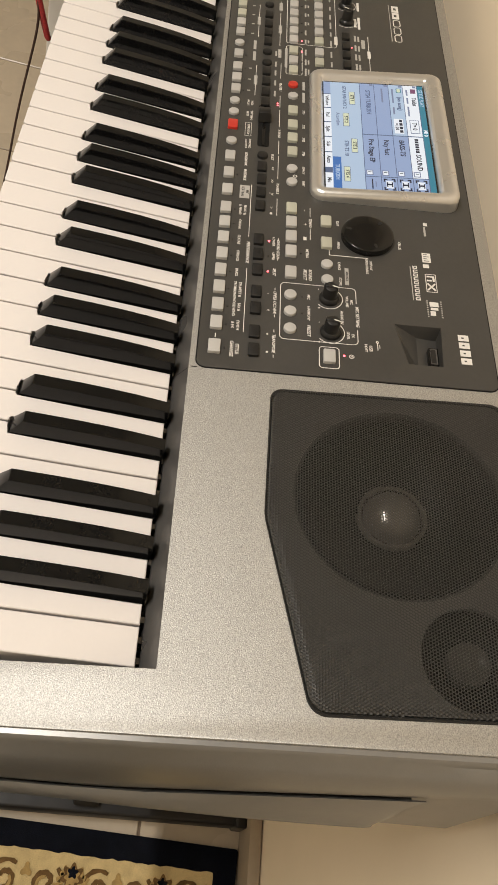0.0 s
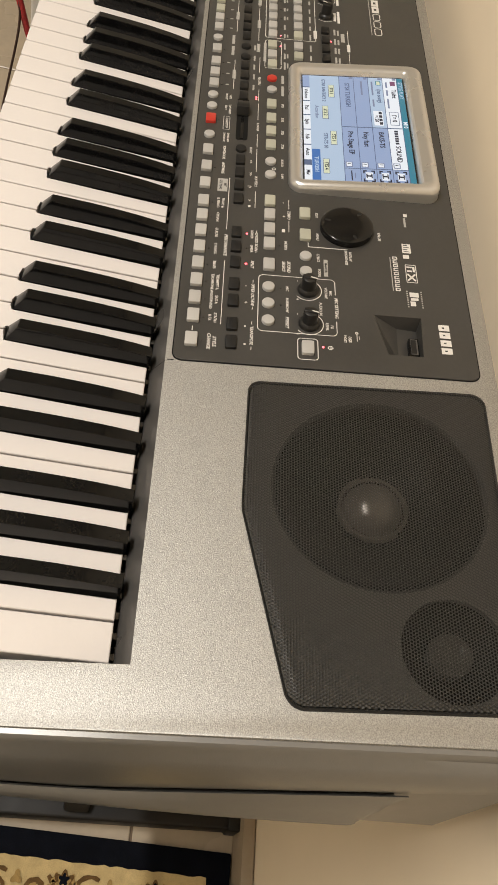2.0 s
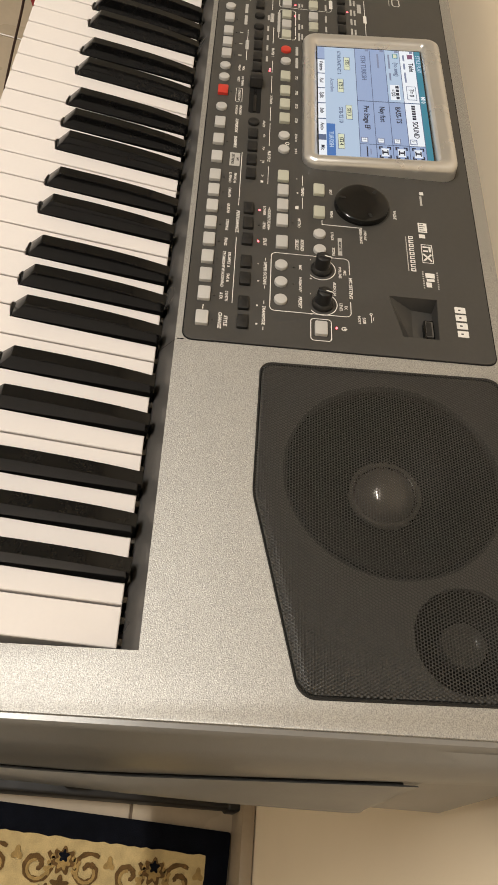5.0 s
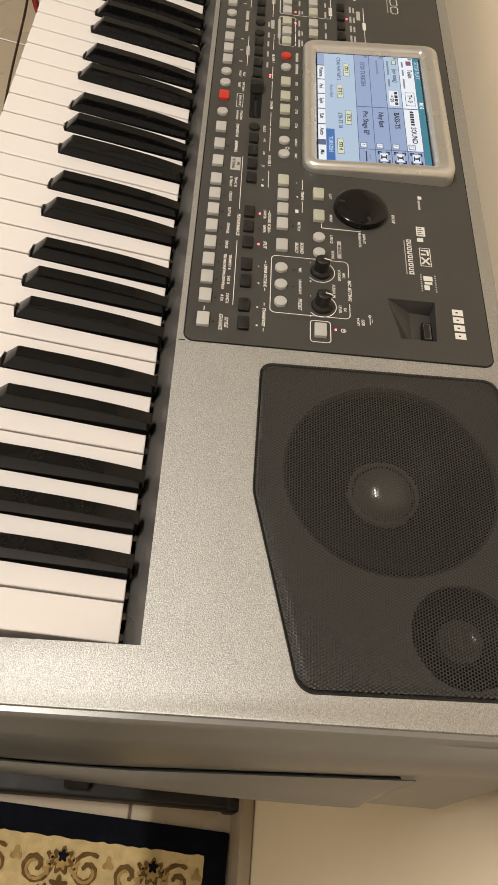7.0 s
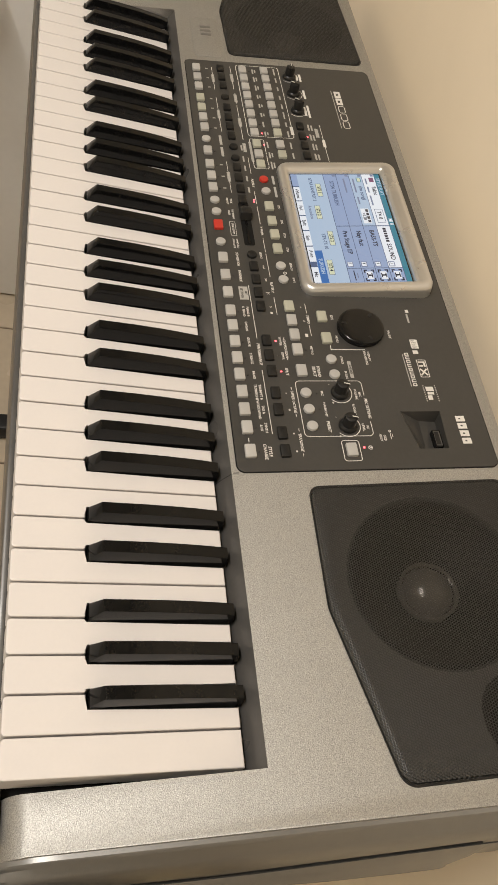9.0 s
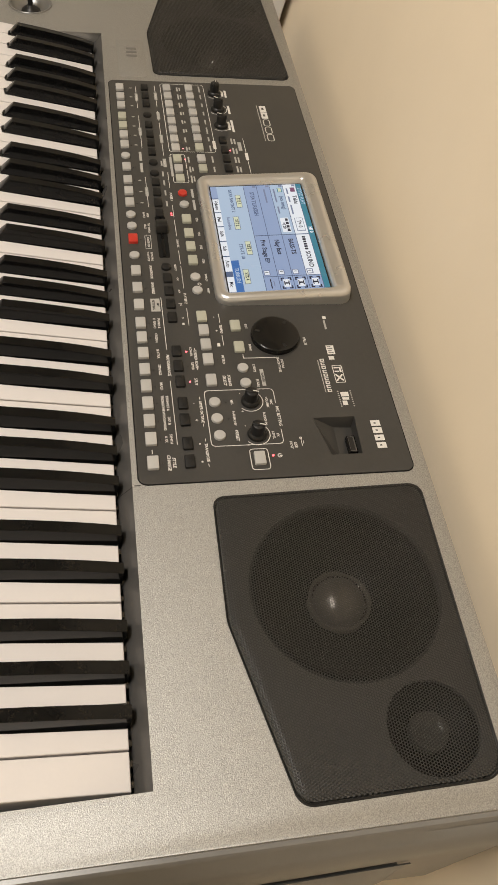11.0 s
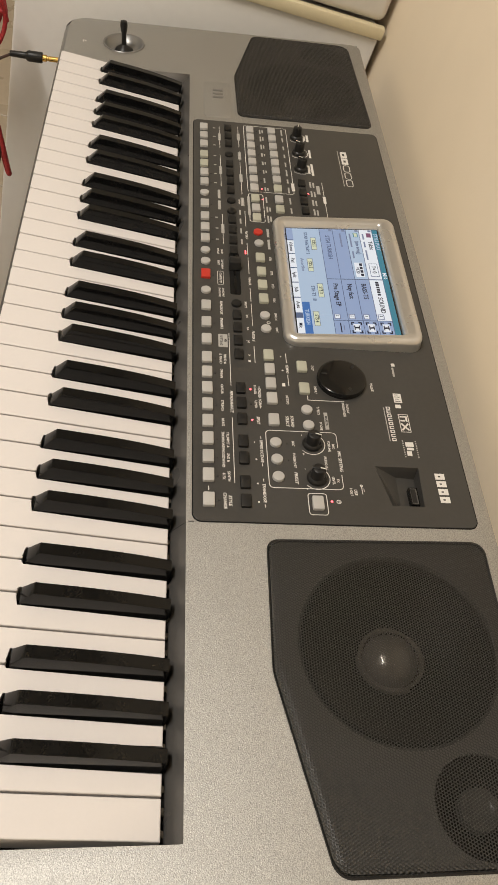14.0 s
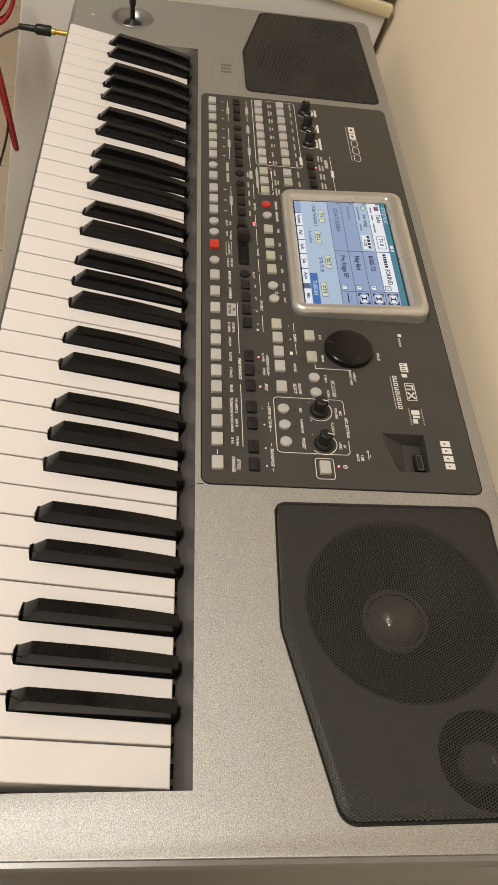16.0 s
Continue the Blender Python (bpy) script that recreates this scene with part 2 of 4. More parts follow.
XW, XE, YS, TOP = -1.7, 2.3, -2.3, 2.6
back = prism([(XW, wall_y(XW)), (XE, wall_y(XE)), (XE, wall_y(XE) + 0.12), (XW, wall_y(XW) + 0.12)], -0.1, TOP)
tagged(part("wall_north", back, WALL, None, smooth=False), "smooth cream painted wall behind the keyboard", "wall", kind="structure")
for name, b in (("wall_west", (XW - 0.12, XW, YS, 0.9, -0.1, TOP)), ("wall_east", (XE, XE + 0.12, YS, 0.9, -0.1, TOP)),
                ("wall_south", (XW, XE, YS - 0.12, YS, -0.1, TOP))):
    tagged(part(name, box(bmesh.new(), *b), WALL_PLAIN, None, smooth=False), "plain pale painted room wall", "wall", kind="structure")
tagged(part("ceiling", box(bmesh.new(), XW, XE, YS, 0.9, TOP, TOP + 0.1), WALL_PLAIN, None, smooth=False), "plain pale painted ceiling", "ceiling", kind="structure")
skirt = prism([(XW, wall_y(XW) - 0.018), (XE, wall_y(XE) - 0.018), (XE, wall_y(XE) - 0.001), (XW, wall_y(XW) - 0.001)], 0.0, 0.055, 0.003)
tagged(part("baseboard", skirt, SKIRTING, None), "low beige skirting along the wall", "baseboard", kind="structure")
floor = tagged(part("floor", box(bmesh.new(), XW, XE, YS, 0.9, -0.1, -0.003), GROUT, None, smooth=False), "beige ceramic tiled floor with brown joints", "floor", kind="structure")


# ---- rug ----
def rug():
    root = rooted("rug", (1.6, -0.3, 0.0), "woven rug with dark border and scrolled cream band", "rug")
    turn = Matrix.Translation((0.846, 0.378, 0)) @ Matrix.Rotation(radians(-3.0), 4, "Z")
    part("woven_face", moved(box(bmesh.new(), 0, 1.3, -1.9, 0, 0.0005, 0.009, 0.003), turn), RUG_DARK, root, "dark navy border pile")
    rnd = random.Random(4)
    edge = []
    for k in range(240):
        edge.append((0.031 + rnd.uniform(-0.0012, 0.0012), -1.86 + k * 1.828 / 240))
    for k in range(160):
        edge.append((0.031 + k * 1.2 / 160, -0.031 + rnd.uniform(-0.0012, 0.0012)))
    ring = edge + [(1.27, -0.031), (1.27, -1.86)]
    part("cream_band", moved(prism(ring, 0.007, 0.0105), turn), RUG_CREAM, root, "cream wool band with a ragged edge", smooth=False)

    # unseen field, added to darken the cheek's reflections and the bounce on the wall
    part("rug_field", moved(box(bmesh.new(), 0.134, 1.166, -1.766, -0.134, 0.007, 0.0112), turn), RUG_DARK, root, "unseen dark navy field added to darken reflections", smooth=False)

    def stroke(bm, pts, widths, z):
        left, right = [], []
        for i, p in enumerate(pts):
            a, b = Vector(pts[max(0, i - 1)]), Vector(pts[min(len(pts) - 1, i + 1)])
            d = (b - a).normalized()
            nrm = Vector((-d.y, d.x)) * widths[i]
            left.append(bm.verts.new((*(Vector(p) + nrm), z)))
            right.append(bm.verts.new((*(Vector(p) - nrm), z)))
        for i in range(len(pts) - 1):
            bm.faces.new((left[i], left[i + 1], right[i + 1], right[i]))

    def blob(bm, cx, cy, rx, ry, z, petals, depth, phase=0.0):
        n = 48
        vs = []
        for k in range(n):
            a = 2 * math.pi * k / n
            r = 1 - depth * 0.5 * (1 + math.cos(petals * a + phase))
            vs.append(bm.verts.new((cx + rx * r * math.cos(a), cy + ry * r * math.sin(a), z)))
        bm.faces.new(vs)

    dark, ochre, deep = bmesh.new(), bmesh.new(), bmesh.new()
    step = 0.112

    def spray(along, across, place, flip):
        """One repeat of the border: a flower between two scrolls with leaves; place() turns it to its side of the band."""
        for s in (-1, 1):
            pts, w = [], []
            for k in range(34):
                a = k / 33 * 2.7 * math.pi
                r = 0.0200 * (1 - k / 40)
                pts.append(place(across + 0.004 + r * math.cos(a * s + 2.5), along + s * 0.031 + r * math.sin(a * s + 2.5)))
                w.append(0.0021 + 0.0016 * math.sin(k / 33 * math.pi) + 0.0006 * math.sin(k * 2.1))
            stroke(dark, pts, w, 0.0118)
            pts = [place(across + 0.006 + r * math.cos(q * s + 2.7), along + s * 0.031 + r * math.sin(q * s + 2.7)) for q, r in ((1.2 + k * 0.35, 0.0150 - k * 0.0006) for k in range(14))]
            stroke(ochre, pts, [0.0018] * 14, 0.0121)
            for q in (0.3, 1.1, 1.9):
                x, y = place(across - 0.012 + 0.010 * q, along + s * (0.009 + 0.004 * q))
                blob(ochre, x, y, 0.0075, 0.0055, 0.0122, 3, 0.55, q)
            x, y = place(across + 0.030, along + s * 0.018)
            blob(dark, x, y, 0.010, 0.0075, 0.0121, 4, 0.6, s)
        x, y = place(across - 0.004, along)
        blob(dark, x, y, 0.0165, 0.0150, 0.0123, 7, 0.35)
        blob(ochre, x, y, 0.0110, 0.0100, 0.0125, 7, 0.35, 1.0)
        x, y = place(across - 0.009, along)
        blob(deep, x, y, 0.0075, 0.0070, 0.0127, 5, 0.4)
        x, y = place(across + 0.022, along)
        blob(dark, x, y, 0.0110, 0.0120, 0.0123, 5, 0.5)
        x, y = place(across - 0.006, along + step / 2)
        blob(ochre, x, y, 0.0090, 0.0075, 0.0121, 3, 0.5)

    for i in range(16):
        spray(-0.095 - i * step, 0.060, lambda c, a: (c, a), False)
    for i in range(9):
        spray(0.150 + i * step, 0.060, lambda c, a: (a, -c), True)
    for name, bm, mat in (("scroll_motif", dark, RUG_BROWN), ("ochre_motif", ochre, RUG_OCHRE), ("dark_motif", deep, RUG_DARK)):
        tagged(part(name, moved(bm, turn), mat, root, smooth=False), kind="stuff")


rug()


# ---- tall cabinet beyond the keyboard ----
def cabinet():
    root = rooted("cabinet", (-0.5, 0.17, 0), "light grey laminate cabinet standing against the wall", "cabinet")
    x1, y0, y1 = -0.200, -0.080, 0.425
    part("body", box(bmesh.new(), -0.72, x1 - 0.012, y0, y1, 0.0, 0.752, 0.006, 3), CABINET, root)
    part("side_panel", box(bmesh.new(), x1 - 0.011, x1, y0 + 0.001, y1 - 0.004, 0.004, 0.748, 0.004, 3), CABINET, root, "smooth light grey side panel")
    part("cream_strip", box(bmesh.new(), x1 - 0.008, x1 + 0.006, y0 + 0.004, y1 - 0.001, 0.7485, 0.766, 0.003), CREAM, root, "cream plastic edging strip")
    part("top", box(bmesh.new(), -0.73, x1 - 0.006, y0 - 0.004, y1 - 0.003, 0.7665, 0.84, 0.012, 4), CABINET_WHITE, root, "white rounded top box")


cabinet()


# ---- folding keyboard stand ----
def stand():
    root = rooted("keyboard_stand", (0.468, 0.18, 0), "black steel crossed-leg keyboard stand under the keyboard", "keyboard stand")
    for x in (0.127, 0.806):
        foot = part("foot", box(bmesh.new(), x - 0.016, x + 0.016, -0.10, 0.375, 0.004, 0.036, 0.004, 3), STAND, root)
        for y in (-0.104, 0.365):
            part("end_cap", box(bmesh.new(), x - 0.0185, x + 0.0185, y, y + 0.018, 0.0, 0.039, 0.004, 3), BLACK_PLASTIC, foot, "ribbed rubber end cap")
    for a, b, y in ((0.127, 0.70, 0.13), (0.806, 0.24, 0.17)):
        d = Vector((b - a, 0, 0.548))
        bm = box(bmesh.new(), -0.016, 0.016, y - 0.016, y + 0.016, 0, d.length, 0.004)
        part("leg", moved(bm, Matrix.Translation((a, 0, 0.035)) @ Matrix.Rotation(math.atan2(d.x, d.z), 4, "Y")), STAND, root)
    for x in (0.24, 0.70):
        part("arm", box(bmesh.new(), x - 0.016, x + 0.016, 0.03, 0.36, 0.574, 0.606, 0.004, 3), STAND, root)
    part("pivot_bolt", moved(lathe([(0, -0.05), (0.014, -0.05), (0.014, 0.05), (0, 0.05)], 20), Matrix.Translation((0.47, 0.15, 0.30)) @ Matrix.Rotation(radians(90), 4, "X")), STEEL, root)


stand()

# ---- the arranger keyboard ----
KEY_Z, PITCH = 0.71, 0.0235
SLOPE = math.atan(0.175)
TP = Matrix.Translation((0, 0.154, 0.7215)) @ Matrix.Rotation(SLOPE, 4, "X")


def pv(y):
    """The way up the sloping top for a plan depth y."""
    return (y - 0.154) / math.cos(SLOPE)


keyboard = rooted("arranger_keyboard", (0.378, 0.19, 0.606), "silver and charcoal arranger keyboard with 61 keys and lit touch screen", "keyboard")
X0, X1, YB = -0.128, 0.8820, 0.3705
YBW = 0.3748                               # the back edge runs a little askew
WELL0, WELL1, WELLB = -0.0025, 0.8498, 0.1525
GRILLE_R = [(0.6580, 0.2064), (0.7530, 0.2048), (0.8671, 0.2314), (0.8650, 0.3560), (0.6558, 0.3602)]
GRILLE_ROUND = [0.008, 0.03, 0.010, 0.014, 0.009]
MIRROR = 0.7455
ROLL = 0.021


def on_top(points):
    return [(x, pv(y)) for x, y in points]


def grille_outline(left, grow=0.0):
    pts = on_top(GRILLE_R)
    c = Vector((sum(p[0] for p in pts) / 5, sum(p[1] for p in pts) / 5))
    pts = [tuple(c + (Vector(p) - c) * (1 + grow / 0.09)) for p in pts]
    if left:
        pts = [(MIRROR - x, v + 0.0015 * (k > 2)) for k, (x, v) in enumerate(pts)][::-1]
        return rounded(pts, GRILLE_ROUND[::-1])
    return rounded(pts, GRILLE_ROUND)


def case():
    outline = [(X0, pv(0.0)), (WELL0, pv(0.0)), (WELL0, pv(WELLB)), (WELL1, pv(WELLB)), (WELL1, pv(0.0)), (X1, pv(0.0)), (X1, pv(YB)), (X0, pv(YBW))]
    outline = rounded(outline, [0.022, 0.002, 0.0, 0.0, 0.002, 0.002, 0.012, 0.012])
    me = to_mesh(prism(outline, -0.030, 0.0, 0.0012), SILVER)
    usb = prism([(0.5905, pv(0.2915)), (0.6265, pv(0.2995)), (0.6265, pv(0.3235)), (0.5905, pv(0.3250))], -0.018, 0.01)
    tools = [prism(grille_outline(False, -0.0005), -0.05, 0.01), prism(grille_outline(True, -0.0005), -0.05, 0.01), usb,
             lathe([(0, -0.02), (0.024, -0.02), (0.024, 0.01), (0, 0.01)], 48, cx=-0.066, cy=pv(0.070))]
    # the front edge of the treble end rolls over
    arc = [(pv(0) + ROLL - ROLL * math.sin(radians(a)), -ROLL + ROLL * math.cos(radians(a))) for a in range(0, 91, 9)]
    sect = [(pv(0) - 0.01, -ROLL), (pv(0) - 0.01, 0.01), (pv(0) + ROLL, 0.01)] + arc
    roll = bmesh.new()
    ends = [[roll.verts.new((x, v, w)) for v, w in sect] for x in (WELL1 - 0.004, X1 + 0.01)]
    for k in range(len(sect)):
        k2 = (k + 1) % len(sect)
        roll.faces.new((ends[0][k], ends[0][k2], ends[1][k2], ends[1][k]))
    roll.faces.new(ends[0])
    roll.faces.new(ends[1][::-1])
    out = cut(me, tools + [roll])
    out.transform(TP)
    up = (TP.to_3x3() @ Vector((0, 0, 1))).normalized()
    for p in out.polygons:
        p.use_smooth = p.normal.dot(up) < 0.985
    out.set_sharp_from_angle(angle=radians(30))
    return link_mesh("top_case", out, keyboard, SILVER, "textured silver top casing")


case()

# lower body: the flared ends, back and base tray
def crease(y):
    """Height of the fold along an end cheek, which rises to the back."""
    return max(0.654, 0.659 + 0.30 * (y - 0.151))


def skin(rows, closed=True):
    bm = bmesh.new()
    loops = [[bm.verts.new(p) for p in r] for r in rows]
    for a, b in zip(loops, loops[1:]):
        for k in range(len(a)):
            bm.faces.new((a[k], a[(k + 1) % len(a)], b[(k + 1) % len(a)], b[k]))
    bm.faces.new(loops[0])
    bm.faces.new(loops[-1][::-1])
    return bm


def cheek(name, s, x_top):
    rows = []
    corner = 0.012 if s > 0 else 0.024
    ys = [corner * k / 8 for k in range(9)] + [corner + ((YB if s > 0 else YBW) + 0.002 - corner) * k / 26 for k in range(1, 27)]
    for y in ys:
        bend = corner - math.sqrt(max(0.0, corner ** 2 - max(0.0, corner - y) ** 2))
        y -= 0.003
        zt = 0.7215 + 0.175 * (y - 0.154)
        if s > 0 and y < ROLL:
            zt -= ROLL - math.sqrt(max(0.0, ROLL ** 2 - min(ROLL, ROLL - y) ** 2))
        fold = crease(y)
        drop = zt - fold
        low = 0.0040 if y < 0.312 else 0.0118
        foot = 0.616 if y < 0.312 else 0.604
        ring = [(0.0, zt - 0.0022), (0.0026, zt - 0.0025), (0.0040, zt - 0.0042), (0.0048, zt - 0.0075), (0.0090, zt - 0.26 * drop), (0.0114, zt - 0.40 * drop), (0.0129, zt - 0.54 * drop),
                (0.0136, zt - 0.66 * drop), (0.0139, zt - 0.78 * drop), (0.0139, zt - 0.90 * drop), (0.0136, fold), (0.0130, fold - 0.005), (low, fold - 0.013), (low, foot), (-0.02, foot), (-0.02, zt - 0.031)]
        share = [0.0, 0.02, 0.05, 0.1, 0.4, 0.7, 0.9] if s > 0 else []
        share += [1.0] * (len(ring) - len(share))
        rows.append([(x_top + s * (a - bend * q), y, z) for (a, z), q in zip(ring, share)])
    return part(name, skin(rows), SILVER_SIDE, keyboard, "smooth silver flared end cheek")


cheek("end_cheek", 1, X1)
cheek("end_cheek", -1, X0)
for s, x in ((1, X1), (-1, X0)):
    rows = []
    for y, out, up in ((0.010, 0.0190, 0), (0.016, 0.0222, 0), (0.06, 0.0228, 0), (0.11, 0.0230, 0), (0.16, 0.0230, 0), (0.21, 0.0230, 0), (0.26, 0.0230, 0), (0.285, 0.0228, 0), (0.299, 0.0226, 0), (0.3035, 0.0218, 0), (0.3075, 0.0170, 0.002)):
        f = crease(y) - 0.0028
        back = min(1.0, max(0.0, (y - 0.09) / 0.10))
        top, edge, out = max(f - 0.0014, 0.6522), 0.6440 + 0.0075 * back, out - 0.0040 * (1 - back)
        mid = (top + edge) / 2
        lean = min(1.0, max(0.0, (y - 0.2850) / 0.014))
        rows.append([(x + s * a, y + lean * (0.002 - 0.008 * min(1.0, (f - z) / (f - 0.648))), z) for a, z in ((0.0045, top - 0.016), (0.0138, top - 0.014), (0.0143, top - 0.0010), (0.0152, top - 0.0001), ((0.0164 + out) / 2, mid), (out - 0.0010, edge + up), (out, edge - 0.0025 + up), (out - 0.0006, edge - 0.006 + up), (out - 0.006, 0.612 + up), (0.0035, 0.612 + up))])
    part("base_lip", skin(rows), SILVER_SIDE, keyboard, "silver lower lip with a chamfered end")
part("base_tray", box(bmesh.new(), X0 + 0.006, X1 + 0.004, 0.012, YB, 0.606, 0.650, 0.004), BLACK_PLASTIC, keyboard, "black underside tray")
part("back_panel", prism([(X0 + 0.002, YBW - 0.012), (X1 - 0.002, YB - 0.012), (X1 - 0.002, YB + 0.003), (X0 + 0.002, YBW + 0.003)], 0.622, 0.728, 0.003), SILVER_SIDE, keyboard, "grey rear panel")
part("key_bed", box(bmesh.new(), WELL0 - 0.004, WELL1 + 0.004, 0.004, 0.160, 0.650, 0.672), BLACK_PLASTIC, keyboard)
part("key_slip", box(bmesh.new(), X0 + 0.02, X1 - 0.01, -0.0045, 0.003, 0.628, 0.686, 0.002), TRIM_GREY, keyboard, "dark front rail under the keys")
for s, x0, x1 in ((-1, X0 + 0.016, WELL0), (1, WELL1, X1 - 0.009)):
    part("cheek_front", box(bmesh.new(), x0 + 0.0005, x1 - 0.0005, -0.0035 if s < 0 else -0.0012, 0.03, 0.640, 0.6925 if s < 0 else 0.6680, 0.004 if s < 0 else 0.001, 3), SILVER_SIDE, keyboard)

# sloping trim strip along the back of the keys
trim = bmesh.new()
sec = [(0.1440, 0.672), (0.1440, 0.7035), (0.1452, 0.7075), (0.1522, 0.7207), (0.1526, 0.672)]
ends = [[trim.verts.new((x, y, z)) for y, z in sec] for x in (WELL0, WELL1)]
for k in range(5):
    trim.faces.new((ends[0][k], ends[0][(k + 1) % 5], ends[1][(k + 1) % 5], ends[1][k]))
trim.faces.new(ends[0])
trim.faces.new(ends[1][::-1])
part("key_trim", trim, TRIM_GREY, keyboard, "satin grey sloping strip behind the keys")
rest = bmesh.new()
for i in range(72):
    box(rest, 0.004 + i * PITCH / 2, 0.004 + i * PITCH / 2 + 0.0035, 0.1405, 0.1442, 0.690, 0.7035)
tagged(part("key_guide", rest, TRIM_GREY, keyboard, "small grey key guides", smooth=False), kind="stuff")

# seam between panel and end casing, carried over the trim
seam = bmesh.new()
for y0, z0, y1, z1 in ((0.1440, 0.7035, 0.1452, 0.7075), (0.1452, 0.7075, 0.1522, 0.7207)):
    low = [seam.verts.new((x, y0 - 0.0002, z0 + 0.0001)) for x in (0.6442, 0.6446)]
    top = [seam.verts.new((x, y1 - 0.0002, z1 + 0.0001)) for x in (0.6446, 0.6442)]
    seam.faces.new(low + top)
part("case_seam", seam, PANEL_LINE, keyboard, smooth=False)
part("case_seam", moved(box(bmesh.new(), 0.6441, 0.6446, pv(0.1526), pv(0.1570), -0.001, 0.0003), TP), PANEL_LINE, keyboard, smooth=False)

# keys
BLACK_AT = {1: -0.0026, 2: 0.0026, 4: -0.0035, 5: 0.0, 6: 0.0035}    # offset of each black key from the joint on its left
NOTCH, NOTCH_Y, KEY_BACK, G = 0.0070, 0.0470, 0.1412, 0.0006


def white_key(step, last=False):
    """Step 0 to 6 is C to B; the outline leaves room for the black keys at both sides."""
    left, right = G, PITCH - G
    lb = BLACK_AT.get(step, None) if not last else None
    rb = BLACK_AT.get(step + 1, None) if not last else None
    xl = left if lb is None else lb + NOTCH
    xr = right if rb is None else PITCH + rb - NOTCH
    pts, rad = [(left, 0.0), (right, 0.0)], [0.0022, 0.0022]
    if rb is not None:
        pts += [(right, NOTCH_Y), (xr, NOTCH_Y)]
        rad += [0.0012, 0.0]
    pts += [(xr, KEY_BACK), (xl, KEY_BACK)]
    rad += [0.0, 0.0]
    if lb is not None:
        pts += [(xl, NOTCH_Y), (left, NOTCH_Y)]
        rad += [0.0, 0.0012]
    bm = prism(rounded(pts, rad, 4), -0.020, 0.0, 0.0008, 2)
    me = to_mesh(bm, IVORY, True, "white_key")
    me.set_sharp_from_angle(angle=radians(14))
    for p in me.polygons:
        p.use_smooth = abs(p.normal.z) < 0.97
    return me


whites = [white_key(k) for k in range(7)]
for i in range(36):
    me = whites[i % 7] if i < 35 else white_key(0, True)
    link_mesh("white_key", me, keyboard, m=Matrix.Translation((i * PITCH, 0, KEY_Z + random.uniform(-0.00015, 0.00015))))


def black_key():
    bm = bmesh.new()
    rings = []
    # y, half width at the foot, half width on top, height
    for y, wf, wt, h in ((0.0488, 0.0056, 0.0050, 0.0004), (0.0491, 0.0057, 0.0048, 0.0018), (0.0560, 0.0057, 0.0039, 0.0114), (0.0563, 0.0057, 0.0039, 0.01175), (0.0568, 0.0057, 0.0039, 0.0120), (0.0574, 0.0057, 0.0039, 0.0121),
                         (0.085, 0.0057, 0.0040, 0.0119), (0.105, 0.0057, 0.0040, 0.0113), (0.120, 0.0057, 0.0040, 0.0104),
                         (0.132, 0.0057, 0.0040, 0.0093), (0.1425, 0.0057, 0.0040, 0.0080)):
        r = 0.0004
        sect = [(-wf, -0.012), (-wf, 0.0006), (-wt - 0.0002, h - r), (-wt + r, h), (wt - r, h), (wt + 0.0002, h - r), (wf, 0.0006), (wf, -0.012)]
        rings.append([bm.verts.new((x, y, z)) for x, z in sect])
    for a, b in zip(rings, rings[1:]):
        for k in range(7):
            bm.faces.new((a[k], a[k + 1], b[k + 1], b[k]))
    bm.faces.new(rings[0])
    bm.faces.new(rings[-1][::-1])
    me = to_mesh(bm, EBONY, True, "black_key")
    me.set_sharp_from_angle(angle=radians(30))
    return me


ebony = black_key()
for o in range(5):
    for k, off in BLACK_AT.items():
        link_mesh("black_key", ebony, keyboard, m=Matrix.Translation(((o * 7 + k) * PITCH + off, 0, KEY_Z + random.uniform(-0.0002, 0.0002))))

# control panel: a thin charcoal sheet let into the casing
pan_pts = on_top([(0.1030, 0.1560), (0.6440, 0.1560), (0.6440, 0.3600), (0.1030, 0.3634)])
usb_hole = [(0.5905, pv(0.2915)), (0.6265, pv(0.2995)), (0.6265, pv(0.3235)), (0.5905, pv(0.3250))]
gap = [(x + d, v + e) for (x, v), (d, e) in zip(pan_pts, ((-0.0008, -0.0008), (0.0008, -0.0008), (0.0008, 0.0008), (-0.0008, 0.0008)))]
me = cut(to_mesh(prism(rounded(gap, 0.0068, 8), -0.004, 0.00025), PANEL_LINE), [prism(usb_hole, -0.02, 0.01)])
me.transform(TP)
link_mesh("panel_gap", me, keyboard, PANEL_LINE, "thin dark joint round the control panel")
me = cut(to_mesh(prism(rounded(pan_pts, 0.006, 8), -0.003, 0.0009, 0.0004), PANEL), [prism(usb_hole, -0.02, 0.01)])
me.transform(TP)
control_panel = link_mesh("control_panel", me, keyboard, PANEL, "matt charcoal control panel with white lettering")
W0 = 0.0009

# slot for the memory stick: a sloping recess with the port at its back
rec = bmesh.new()
h = [rec.verts.new((x, v, W0)) for x, v in usb_hole]
deep = [rec.verts.new(p) for p in ((0.5935, pv(0.3095), -0.0085), (0.6262, pv(0.3085), -0.0075), (0.6262, pv(0.3225), -0.0095), (0.5935, pv(0.3240), -0.0100))]
for k in range(4):
    rec.faces.new((h[k], h[(k + 1) % 4], deep[(k + 1) % 4], deep[k]))
rec.faces.new(deep)
socket = part("usb_recess", moved(rec, TP), PANEL, keyboard, "sloping charcoal recess", smooth=False)
bm = box(bmesh.new(), 0.6055, 0.6215, pv(0.3160), pv(0.3228), -0.0120, -0.0042, 0.0004)
part("usb_port", moved(bm, TP), GLOSS_BLACK, socket, "small black socket shell")
